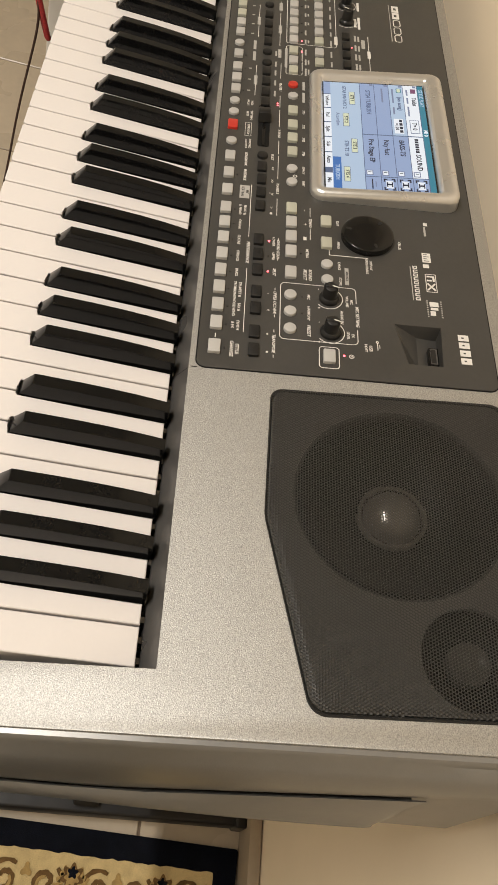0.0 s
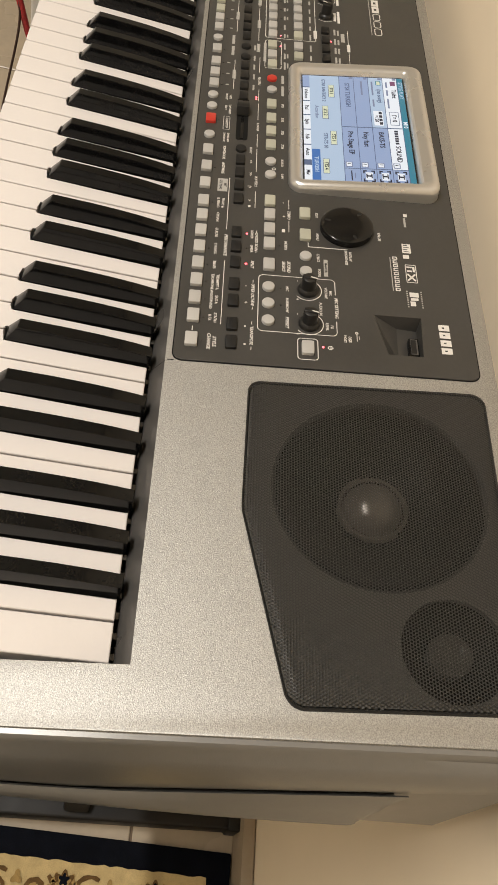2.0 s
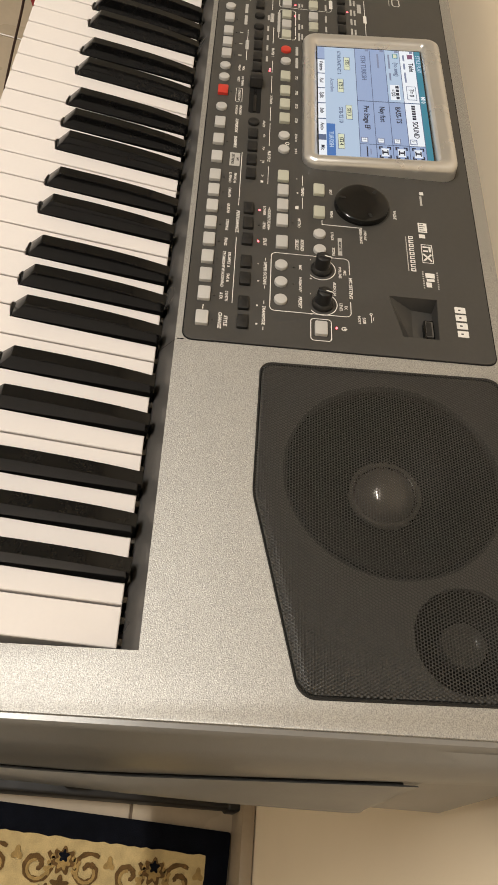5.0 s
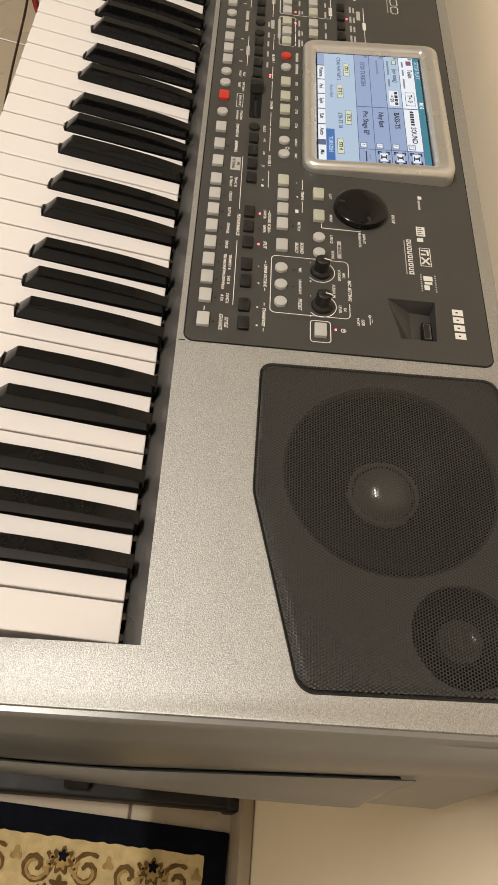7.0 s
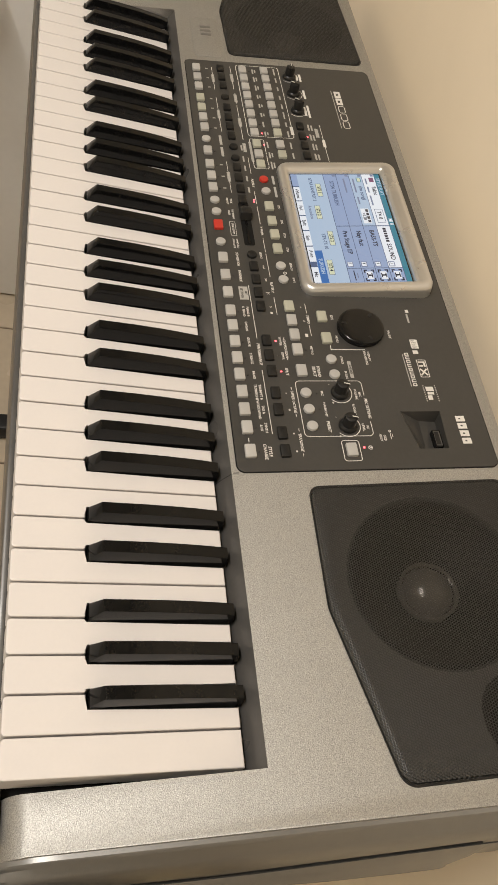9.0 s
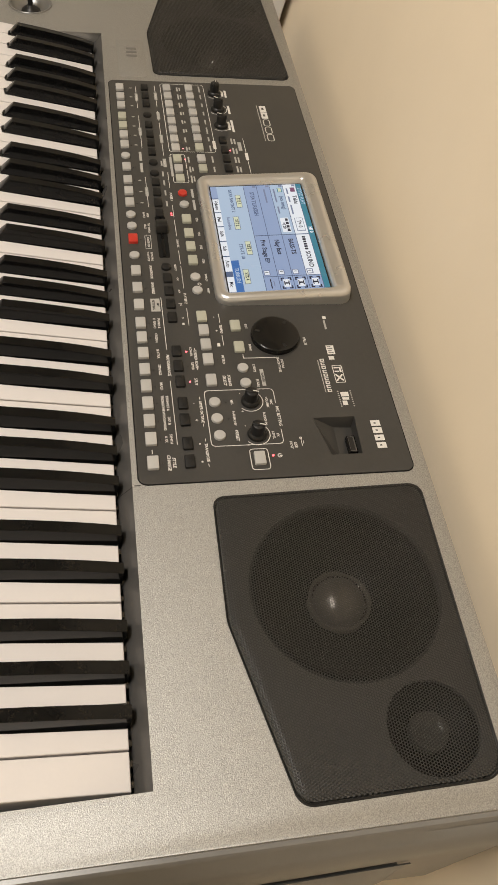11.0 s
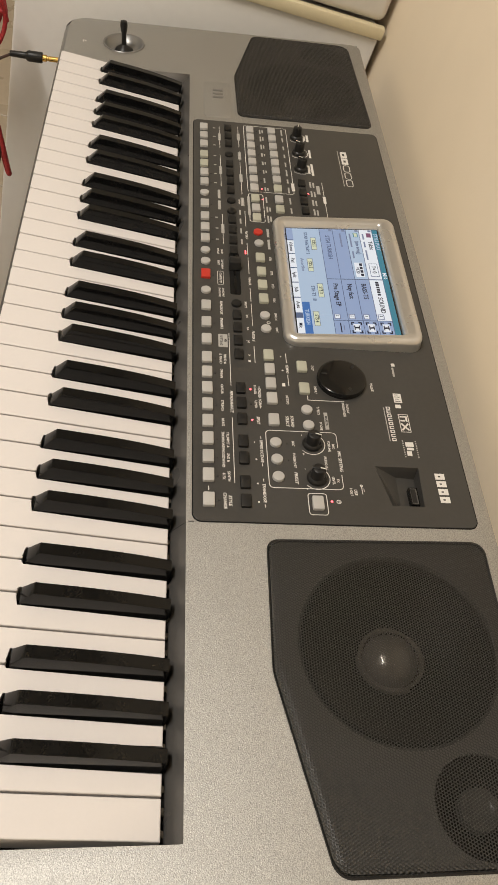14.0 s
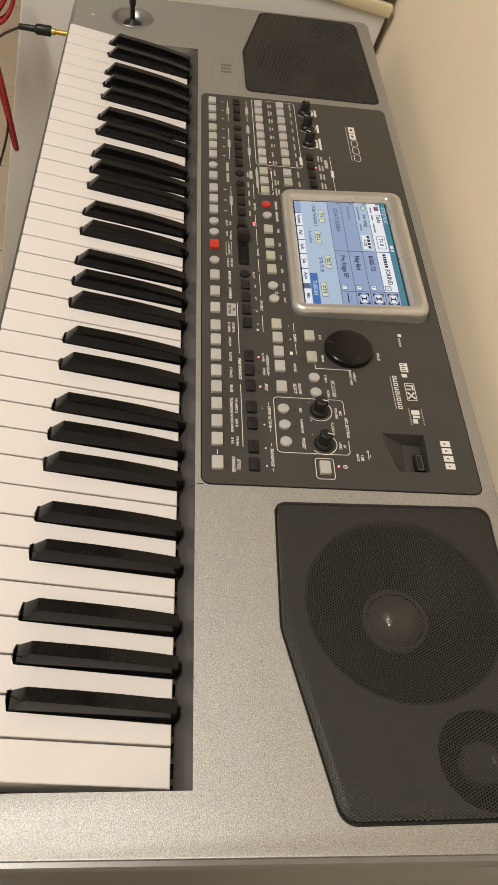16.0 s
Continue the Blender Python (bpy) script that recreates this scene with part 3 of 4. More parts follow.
bm = box(bmesh.new(), 0.6066, 0.6204, pv(0.3170), pv(0.3219), -0.0110, -0.0040)
part("port_opening", moved(bm, TP), TRIM_GREY, socket, "worn grey socket lining", smooth=False)
bm = box(bmesh.new(), 0.6074, 0.6196, pv(0.3172), pv(0.3208), -0.0105, -0.0038)
part("port_tongue", moved(bm, TP), BLACK_PLASTIC, socket, smooth=False)

# buttons
BX, BY = 0.0116, 0.0084


def cap(w, d, hgt):
    return moved(prism(rounded([(-w / 2, -d / 2), (w / 2, -d / 2), (w / 2, d / 2), (-w / 2, d / 2)], 0.0009, 3), -0.001, hgt, 0.0006), Matrix.Identity(4))


def round_cap(r, hgt):
    return lathe([(r, -0.001), (r, hgt - 0.0007), (r - 0.0003, hgt - 0.0002), (r - 0.0009, hgt), (0, hgt + 0.0001)], 24)


SQ, RD = {}, {}
for tag, mat in (("pale", BUTTON), ("lit", BUTTON_LIT), ("dark", BUTTON_DARK), ("red", BUTTON_RED)):
    SQ[tag] = to_mesh(cap(BX, BY, 0.0026), mat, True, "button")
    RD[tag] = to_mesh(round_cap(0.0045, 0.0024), mat, True, "button")
    if tag == "dark":
        SQ[tag] = to_mesh(cap(0.0112, 0.0076, 0.0024), mat, True, "button")


def button(x, y, tag="pale", rd=False):
    m = TP @ Matrix.Translation((x, pv(y), W0))
    link_mesh("button", RD[tag] if rd else SQ[tag], keyboard, m=m)


ROW_A, ROW_B, ROW_C, ROW_D, ROW_E = 0.1670, 0.1934, 0.2178, 0.2420, 0.2679
for x in (0.120, 0.138, 0.1555, 0.1767, 0.194, 0.211, 0.2283, 0.2665, 0.288, 0.3057, 0.3232):
    button(x, ROW_A, "lit" if x in (0.1767, 0.194) else "pale")
for x in (0.2477, 0.3415, 0.358, 0.399):
    button(x, ROW_A, "pale", True)
button(0.3765, ROW_A, "red")
for x in (0.4196, 0.4412, 0.4623, 0.484, 0.5008, 0.5182, 0.5358, 0.553, 0.5704, 0.5877, 0.6049, 0.6265):
    button(x, ROW_A)
for x in (0.119, 0.1357, 0.1517, 0.1916, 0.2089, 0.2245, 0.2406, 0.291, 0.307, 0.3238, 0.3396, 0.4298, 0.4458, 0.462, 0.4783,
          0.5171, 0.5329, 0.5495, 0.5718, 0.5881, 0.6104, 0.6268):
    button(x, ROW_B, "dark")
for x in (0.1731, 0.2586, 0.2765, 0.4149):
    button(x, ROW_B, "dark", True)
for x in (0.1192, 0.1346, 0.151, 0.1673, 0.1837, 0.2, 0.2167, 0.2326, 0.2515, 0.2683, 0.2846, 0.3479, 0.3686, 0.3872, 0.4063, 0.4779, 0.494, 0.5104, 0.5267, 0.5492):
    button(x, ROW_C, "lit" if x in (0.2515, 0.2846, 0.3479, 0.3686, 0.3872, 0.4063, 0.4779) else "pale")
button(0.3081, ROW_C, "red", True)
for x in (0.3256, 0.4283, 0.4454, 0.5718, 0.5879, 0.6042):
    button(x, ROW_C, "pale", True)
for x in (0.1176, 0.1335, 0.1499, 0.1663, 0.1827, 0.1987, 0.2146, 0.2313, 0.2507, 0.2675):
    button(x, ROW_D, "lit" if x in (0.2313, 0.2675) else "pale")
for x in (0.4895, 0.5142):
    button(x, 0.2446, "lit")
for x in (0.537, 0.553):
    button(x, 0.2446, "pale", True)
button(0.6269, 0.2448)
for x in (0.2175, 0.2345, 0.2503, 0.2668):
    button(x, ROW_E, "dark")

# slider in its slot
bm = prism(rounded([(0.3430, pv(0.1885)), (0.4020, pv(0.1885)), (0.4020, pv(0.1983)), (0.3430, pv(0.1983))], 0.002), 0.0, W0 + 0.0002)
slider = part("slider", moved(bm, TP), PANEL_LINE, keyboard, "black slider in a dark slot")
part("slot", moved(box(bmesh.new(), 0.3445, 0.4005, pv(0.1922), pv(0.1946), 0.0005, W0 + 0.0006), TP), GLOSS_BLACK, slider)
bm = bmesh.new()
box(bm, 0.3560, 0.3690, pv(0.1880), pv(0.1988), W0 + 0.0003, W0 + 0.0085, 0.0012)
for v in bm.verts:
    if v.co.z > W0 + 0.005:
        v.co.x = 0.3625 + (v.co.x - 0.3625) * 0.72
part("slider_cap", moved(bm, TP), BLACK_PLASTIC, slider)


def knob(x, y, turn):
    m = TP @ Matrix.Translation((x, pv(y), W0)) @ Matrix.Rotation(radians(turn), 4, "Z")
    bm = lathe([(0.0074, 0), (0.0075, 0.0016), (0.0068, 0.0028), (0.0055, 0.0038), (0.0050, 0.0113), (0.0046, 0.0124), (0.0038, 0.0128), (0, 0.0128)], 32)
    k = part("knob", bm, BLACK_PLASTIC, keyboard, "black rotary knob with a pale pointer", m=m)
    ridge = box(bmesh.new(), -0.0016, 0.0016, -0.0052, 0.0052, 0.004, 0.0134, 0.0006)
    a = link_mesh("grip", to_mesh(ridge, BLACK_PLASTIC, True), k)
    a.matrix_parent_inverse = Matrix.Identity(4)
    b = link_mesh("pointer", to_mesh(box(bmesh.new(), -0.0004, 0.0004, 0.0005, 0.0053, 0.0065, 0.01355), PRINT), k)
    b.matrix_parent_inverse = Matrix.Identity(4)


knob(0.1255, 0.2697, 75)
knob(0.1574, 0.2697, 150)
knob(0.1887, 0.2697, 150)
knob(0.5715, 0.2455, -15)
knob(0.6040, 0.2460, -15)


def arc_mark(x, y, r, a0, a1, mat):
    bm = bmesh.new()
    n = 20
    a, b = [], []
    for k in range(n + 1):
        t = radians(a0 + (a1 - a0) * k / n)
        for lst, q in ((a, r), (b, r + 0.0006)):
            lst.append(bm.verts.new((x + q * math.cos(t), pv(y) + q * math.sin(t), W0 + 0.0002)))
    for k in range(n):
        bm.faces.new((a[k], a[k + 1], b[k + 1], b[k]))
    part("dial_mark", moved(bm, TP), mat, control_panel, smooth=False)


for x, y in ((0.1255, 0.2697), (0.1574, 0.2697), (0.1887, 0.2697), (0.5715, 0.2455), (0.6040, 0.2460)):
    arc_mark(x, y, 0.0098, -50, 150, PRINT)

# value wheel
bm = lathe([(0.0202, -0.0005), (0.0206, 0.001), (0.0205, 0.0036), (0.0201, 0.0049), (0.0190, 0.0056), (0.0175, 0.0058), (0.010, 0.0058), (0, 0.0058)], 64)
wheel = part("value_dial", bm, GLOSS_BLACK, keyboard, "large glossy black value dial", m=TP @ Matrix.Translation((0.5030, pv(0.2760), W0)))
for a in (20, 140, 260):
    bm = moved(prism(rounded([(0.0128, -0.0012), (0.0175, -0.0012), (0.0175, 0.0012), (0.0128, 0.0012)], 0.001, 3), 0.0048, 0.00595), Matrix.Rotation(radians(a), 4, "Z"))
    g = link_mesh("finger_rib", to_mesh(bm, BLACK_PLASTIC, True), wheel)
    g.matrix_parent_inverse = Matrix.Identity(4)

# touch screen: a tilted champagne frame round the lit display
SX0, SX1, SY0, SY1 = 0.2850, 0.4640, 0.2322, 0.3515
TS = TP @ Matrix.Translation((0, pv(SY0), 0.0020)) @ Matrix.Rotation(radians(3.2), 4, "X")
SV = (SY1 - SY0) / math.cos(SLOPE)
LX0, LX1, LV0, LV1 = 0.2990, 0.4520, 0.0122, 0.1045
DZ = 0.0002
levels = [(inset_box(SX0, SX1, 0, SV, d, 0.0105 - 0.6 * d), z) for d, z in ((-0.0006, -0.018), (0.0, 0.0005), (0.0004, 0.0026), (0.0014, 0.0043), (0.0029, 0.0054), (0.0048, 0.0059), (0.0070, 0.0058))]
levels += [(inset_box(LX0, LX1, LV0, LV1, d, r), z) for d, r, z in ((-0.0034, 0.004, 0.0050), (-0.0020, 0.003, 0.0036), (-0.0005, 0.0018, 0.0014), (0.0, 0.0014, -0.0015))]
screen = part("screen_frame", moved(loft(levels), TS), BEZEL, keyboard, "rounded champagne metal screen frame")
display = part("display", moved(box(bmesh.new(), LX0, LX1, LV0, LV1, -0.0012, DZ), TS), S_OFF, screen, "lit blue touch display", smooth=False)
LW_, LH_ = LX1 - LX0, LV1 - LV0


def lit(u0, u1, t0, t1, mat, lift=1):
    """A lit rectangle on the display: u along it, t down from its upper edge, as shares of 320 x 240 cells."""
    x0, x1 = LX0 + LW_ * u0 / 320, LX0 + LW_ * u1 / 320
    v1, v0 = LV1 - LH_ * t0 / 240, LV1 - LH_ * t1 / 240
    part("screen_area", moved(box(bmesh.new(), x0, x1, v0, v1, DZ, DZ + 0.00006 * lift), TS), mat, display, smooth=False)


def screen_word(text, u, t, size, mat=None, lift=4):
    me = word_mesh(text, size, mat or S_INK)
    link_mesh("screen_word", me, display, m=TS @ Matrix.Translation((LX0 + LW_ * u / 320, LV1 - LH_ * t / 240, DZ + 0.00006 * lift)))


lit(2, 317, 3, 238, S_BASE)
lit(2, 317, 3, 16, S_TEAL, 2)
ROWS = (17, 51, 85, 119)
HIGH = 33
for t, c in zip(ROWS, (S_WHITE, S_BASE, S_MID, S_MID)):
    lit(2, 160, t, t + HIGH, c, 2)
for k, (t, c) in enumerate(zip(ROWS, (S_WHITE, S_MID, S_MID, S_MID))):
    lit(163, 279, t, t + HIGH, c, 2)
    lit(281, 317, t, t + HIGH, S_MID, 2)
    if k < 3:
        # a small keyboard picture: dark brackets round a pale field with a bar
        for u0, u1 in ((284, 292), (306, 314)):
            lit(u0, u1, t + 4, t + 7, S_INK, 3)
            lit(u0, u1, t + 26, t + 29, S_INK, 3)
        for u0 in (284, 311):
            lit(u0, u0 + 3, t + 4, t + 12, S_INK, 3)
            lit(u0, u0 + 3, t + 21, t + 29, S_INK, 3)
        lit(289, 309, t + 9, t + 24, S_WHITE, 3)
        lit(297, 301, t + 10, t + 23, S_INK, 4)
        lit(293, 305, t + 10, t + 12.5, S_INK, 4)
        lit(293, 305, t + 20.5, t + 23, S_INK, 4)
    else:
        lit(286, 312, t + 18, t + 20.5, S_INK, 4)
        lit(292, 306, t + 11, t + 13, S_GREY, 4)
    lit(262, 276, t + 16, t + 31, S_GREY, 3)
    lit(264, 274, t + 18, t + 29, S_WHITE, 4)
    lit(267, 268.5, t + 20, t + 27, S_INK, 5)
for t in (16, 50, 84, 118, 152):
    lit(2, 317, t, t + 1.4, S_SLATE, 3)
lit(160.5, 162.5, 16, 153, S_SLATE, 3)
lit(279, 280.5, 16, 153, S_SLATE, 3)
for t in ROWS:
    lit(3, 9, t + 2, t + 10, S_GREY, 3)
lit(13, 27, 21, 33, S_PLUM, 3)
lit(13, 27, 55, 67, S_TEAL, 3)
lit(14.5, 25.5, 57, 65, S_CREAM, 4)
lit(112, 152, 22, 43, S_SLATE, 4)
lit(113.2, 150.8, 23.2, 41.8, S_WHITE, 5)
lit(110, 154, 58, 79, S_WHITE, 4)
for k in range(4):
    lit(112.5 + k * 10.5, 120 + k * 10.5, 60, 67, S_INK, 5)
screen_word("T= 0", 131, 33, 0.0056, lift=6)
screen_word("=120", 134, 73, 0.0046, lift=6)
for k, (u, t) in enumerate(((52, 172), (120, 188), (196, 172), (276, 191))):
    lit(u - 20, u + 20, t - 7, t + 7, S_SLATE, 3)
    lit(u - 19, u + 19, t - 6, t + 6, S_CREAM, 4)
    screen_word("STS %d" % (k + 1), u, t, 0.0044, lift=5)
screen_word("GTAR FANTASY 2", 50, 190, 0.0044, S_SLATE)
screen_word("Accordion", 120, 207, 0.0044, S_GREY)
screen_word("STR-TS 10", 205, 190, 0.0048, S_SLATE)
lit(230, 317, 203, 221, S_DEEP, 3)
screen_word("TURKISH", 272, 212, 0.0050, S_BASE)
lit(2, 317, 222, 238, S_SLATE, 2)
lit(2, 40, 222, 238, S_MID, 3)
for k, w in enumerate(("Volume", "Pad", "Split", "Sub", "Auto")):
    lit(43 + k * 44, 84 + k * 44, 222, 238, S_WHITE, 3)
    screen_word(w, 63 + k * 44, 230, 0.0046)
lit(275, 316, 222, 238, S_WHITE, 3)
screen_word("Mic", 295, 230, 0.0046)
for k in range(6):
    lit(168 + k * 7, 173 + k * 7, 29, 37, S_INK, 4)
screen_word("SOUND", 236, 33, 0.0062)
screen_word("BASS-TS", 197, 67, 0.0062)
screen_word("Nay fast", 197, 101, 0.0062)
screen_word("Pre Stage EP", 208, 135, 0.0062)
screen_word("STS4 TURKISH", 62, 135, 0.0058, S_SLATE)
screen_word("Takht", 54, 27, 0.0056)
screen_word("(no song)", 62, 61, 0.0054, S_SLATE)
for u0, u1, t in ((16, 34, 42), (42, 60, 42), (70, 100, 42), (16, 60, 76), (74, 96, 76), (16, 60, 101)):
    lit(u0, u1, t - 2, t + 2, S_GREY, 4)
screen_word("STYLE PLAY", 42, 9.5, 0.0050, S_BASE)
screen_word("MI 0", 150, 9.5, 0.0050, S_WHITE)


# ---- loudspeakers ----
def perforated(outline, pitch):
    """A thin sheet with a honeycomb of holes inside an outline: rounded webs, its edge bent down."""
    poly = np.array(outline)
    x0, y0 = poly.min(0)
    x1, y1 = poly.max(0)
    a, b = poly, np.roll(poly, -1, 0)
    e = b - a
    verts, faces, known = [], [], {}
    dy = pitch * math.sqrt(3) / 2
    turn = [(math.cos(radians(60 * k + 30)), math.sin(radians(60 * k + 30))) for k in range(6)]
    rings = ((pitch / math.sqrt(3), 0.0), (pitch * 0.45, -0.00006), (pitch * 0.410, -0.00022), (pitch * 0.405, -0.00045))

    def corner(px, py, z):
        key = (round(px * 2e4), round(py * 2e4), round(z * 2e4) if z < -0.0005 else 0)
        if key not in known:
            known[key] = len(verts)
            verts.append((px, py, z))
        return known[key]

    for j in range(int((y1 - y0) / dy) + 2):
        for i in range(int((x1 - x0) / pitch) + 2):
            c = np.array((x0 + (i + 0.5 * (j % 2)) * pitch, y0 + j * dy))
            cross = ((a[:, 1] > c[1]) != (b[:, 1] > c[1])) & (c[0] < e[:, 0] * (c[1] - a[:, 1]) / (e[:, 1] + 1e-12) + a[:, 0])
            if cross.sum() % 2 == 0:
                continue
            t = np.clip(((c - a) * e).sum(1) / (e * e).sum(1), 0, 1)
            d = np.sqrt((((a + t[:, None] * e) - c) ** 2).sum(1).min())
            if d < pitch * 0.58:
                continue
            bend = 0.0022 - 0.0020 * max(0.0, 1 - d / 0.006) ** 2
            loops = []
            for r, w in rings:
                if w == 0.0:
                    loops.append([corner(c[0] + r * hx, c[1] + r * hy, bend) for hx, hy in turn])
                else:
                    loops.append(list(range(len(verts), len(verts) + 6)))
                    verts.extend((c[0] + r * hx, c[1] + r * hy, bend + w) for hx, hy in turn)
            for p, q in zip(loops, loops[1:]):
                for k in range(6):
                    k2 = (k + 1) % 6
                    faces.append((p[k], p[k2], q[k2], q[k]))
    me = bpy.data.meshes.new("mesh_sheet")
    me.from_pydata(verts, [], faces)
    for p in me.polygons:
        p.use_smooth = True
    return me


def loudspeaker(left):
    pos = (lambda x: MIRROR - x) if left else (lambda x: x)
    out = grille_outline(left)
    me = perforated(out, 0.00192)
    me.transform(TP)
    g = link_mesh("speaker_grille", me, keyboard, GRILLE, "black perforated steel speaker grille")
    rim = bmesh.new()
    big = grille_outline(left, 0.0006)
    small = grille_outline(left, -0.0009)
    levels = ((big, -0.002), (big, 0.0003), (out, 0.0007), (small, 0.0004), (small, -0.006))
    loops = [[rim.verts.new((x, v, w)) for x, v in pts] for pts, w in levels]
    for p, q in zip(loops, loops[1:]):
        for k in range(len(p)):
            rim.faces.new((p[k], p[(k + 1) % len(p)], q[(k + 1) % len(q)], q[k]))
    part("grille_rim", moved(rim, TP), BLACK_PLASTIC, g)
    wx, wy, tx, ty = pos(0.7350), pv(0.2866), pos(0.8318), pv(0.3200)
    baf = to_mesh(prism(grille_outline(left, -0.0016), -0.030, 0.0002), BAFFLE)
    baf = cut(baf, [lathe([(0, -0.05), (0.0662, -0.05), (0.0662, 0.01), (0, 0.01)], 64, cx=wx, cy=wy), lathe([(0, -0.05), (0.0293, -0.05), (0.0293, 0.01), (0, 0.01)], 48, cx=tx, cy=ty)])
    baf.transform(TP)
    link_mesh("baffle", baf, keyboard, BAFFLE, "dark grey speaker baffle behind the grille")
    bm = lathe([(0.0668, -0.0015), (0.0655, -0.0022), (0.0645, -0.0050), (0.0610, -0.0038), (0.0575, -0.0058), (0.0555, -0.0085), (0.030, -0.021), (0.0205, -0.0265), (0, -0.027)], 72, cx=wx, cy=wy)
    woofer = part("woofer", moved(bm, TP), CONE, keyboard, "black woofer cone with a glossy dust cap")
    bm = lathe([(0.0196 * math.cos(radians(a)), -0.0240 + 0.0140 * math.sin(radians(a))) for a in range(0, 91, 9)], 48, cx=wx, cy=wy)
    part("dust_cap", moved(bm, TP), DUST_CAP, woofer, "glossy dark grey dome")
    bm = lathe([(0.0672, -0.0030), (0.0667, -0.0008), (0.0660, -0.0006), (0.0642, -0.0013), (0.0638, -0.0035)], 72, cx=wx, cy=wy)
    part("trim_ring", moved(bm, TP), TWEETER, woofer, "thin glossy black ring")
    bm = lathe([(0.0192, -0.0232), (0.0200, -0.0205), (0.0212, -0.0196), (0.0224, -0.0205), (0.0232, -0.0235)], 48, cx=wx, cy=wy)
    part("cap_ring", moved(bm, TP), DUST_CAP, woofer)
    bm = lathe([(0.0298, -0.0030), (0.0285, -0.0042), (0.0270, -0.0060), (0.0150, -0.0120), (0.0125, -0.0125), (0, -0.0128)], 48, cx=tx, cy=ty)
    tweeter = part("tweeter", moved(bm, TP), CONE, keyboard, "small black tweeter with a glossy ring")
    bm = lathe([(0.0135, -0.0125), (0.0130, -0.0085), (0.0120, -0.0072), (0.0108, -0.0072), (0.0080, -0.0083), (0.0060, -0.0092), (0, -0.0094)], 40, cx=tx, cy=ty)
    part("dome", moved(bm, TP), TWEETER, tweeter)


loudspeaker(False)
loudspeaker(True)


# ---- joystick ----
def joystick():
    x, v = -0.066, pv(0.070)
    bm = lathe([(0.0262, 0.0004), (0.0255, 0.0012), (0.0235, 0.0006), (0.020, -0.005), (0.0150, -0.0085), (0.0085, -0.010), (0, -0.010)], 48, cx=x, cy=v)
    cup = part("joystick_cup", moved(bm, TP), SILVER_SIDE, keyboard, "polished round joystick cup")
    bm = lathe([(0.012, -0.0095), (0.0105, -0.006), (0.006, -0.003), (0.0032, -0.001), (0.0028, 0.012), (0.0040, 0.016), (0.0046, 0.022), (0.0040, 0.0265), (0, 0.028)], 24)
    part("joystick", bm, BLACK_PLASTIC, cup, "black joystick lever", m=TP @ Matrix.Translation((x, v, 0)))


joystick()

# ---- printing on the panel ----
def ink(text, x, y, size=0.0030, mat=None, lift=0.0):
    me = word_mesh(text, size, mat or PRINT)
    link_mesh("lettering", me, control_panel, m=TP @ Matrix.Translation((x, pv(y), W0 + 0.00010 + lift)))


def rule(x0, x1, y0, y1, mat=None, lift=0.0):
    part("printed_bar", moved(box(bmesh.new(), x0, x1, pv(y0), pv(y1), W0 - 0.0002, W0 + 0.00016 + lift), TP), mat or PRINT, control_panel, smooth=False)


def outline_box(x0, x1, y0, y1, r=0.003, wide=0.0006, mat=None):
    bm = bmesh.new()
    o = rounded([(x0, pv(y0)), (x1, pv(y0)), (x1, pv(y1)), (x0, pv(y1))], r, 5)
    i = rounded([(x0 + wide, pv(y0) + wide), (x1 - wide, pv(y0) + wide), (x1 - wide, pv(y1) - wide), (x0 + wide, pv(y1) - wide)], max(r - wide, 0.0004), 5)
    a, b = [bm.verts.new((x, v, W0 + 0.00016)) for x, v in o], [bm.verts.new((x, v, W0 + 0.00016)) for x, v in i]
    for k in range(len(a)):
        bm.faces.new((a[k], a[(k + 1) % len(a)], b[(k + 1) % len(b)], b[k]))
    part("printed_frame", moved(bm, TP), mat or PRINT, control_panel, smooth=False)


def led(x, y, on=False):
    bm = lathe([(0.0008, -0.0002), (0.0008, 0.0004), (0, 0.0006)], 12)
    part("led", bm, LED_RED if on else LED_OFF, control_panel, "small red indicator light" if on else "", m=TP @ Matrix.Translation((x, pv(y), W0)))


T1, T2 = 0.1782, 0.1818
for x, a, b in ((0.484, "PIANO &", "E. PIANO"), (0.5704, "TRUMPET &", "TROMBONE"), (0.5877, "SAX &", "WOODWIND"), (0.6049, "SYNTH", "& FX")):
    ink(a, x, T2, 0.0029)
    ink(b, x, T1, 0.0029)
for x, a in ((0.5008, "ORGAN"), (0.5182, "GUITAR"), (0.5358, "STRINGS"), (0.553, "BRASS")):
    ink(a, x, T1 + 0.0004, 0.0029)
ink("STYLE", 0.6265, 0.1822, 0.0034)
ink("CHANGE", 0.6265, 0.1785, 0.0034)
rule(0.6140, 0.6178, 0.1668, 0.1674)
ink("SONGBOOK", 0.4205, 0.1800, 0.0031)
ink("ENSEMBLE", 0.4410, 0.1800, 0.0031)
rule(0.4545, 0.4700, 0.1768, 0.1845, PRINT_DIM)
ink("MY", 0.4623, 0.1827, 0.0030, PANEL, 0.0002)
ink("SETTING", 0.4623, 0.1791, 0.0030, PANEL, 0.0002)
rule(0.4530, 0.5140, 0.1856, 0.1861)
ink("PERFORMANCE", 0.5310, 0.1858, 0.0033)
rule(0.5480, 0.6105, 0.1856, 0.1861)
outline_box(0.3705, 0.3895, 0.1775, 0.1830, 0.0008, 0.0004)
ink("START/STOP", 0.3800, 0.1803, 0.0026)
ink("SYNCHRO", 0.4000, 0.1822, 0.0026)
ink("START/STOP", 0.4000, 0.1790, 0.0022)
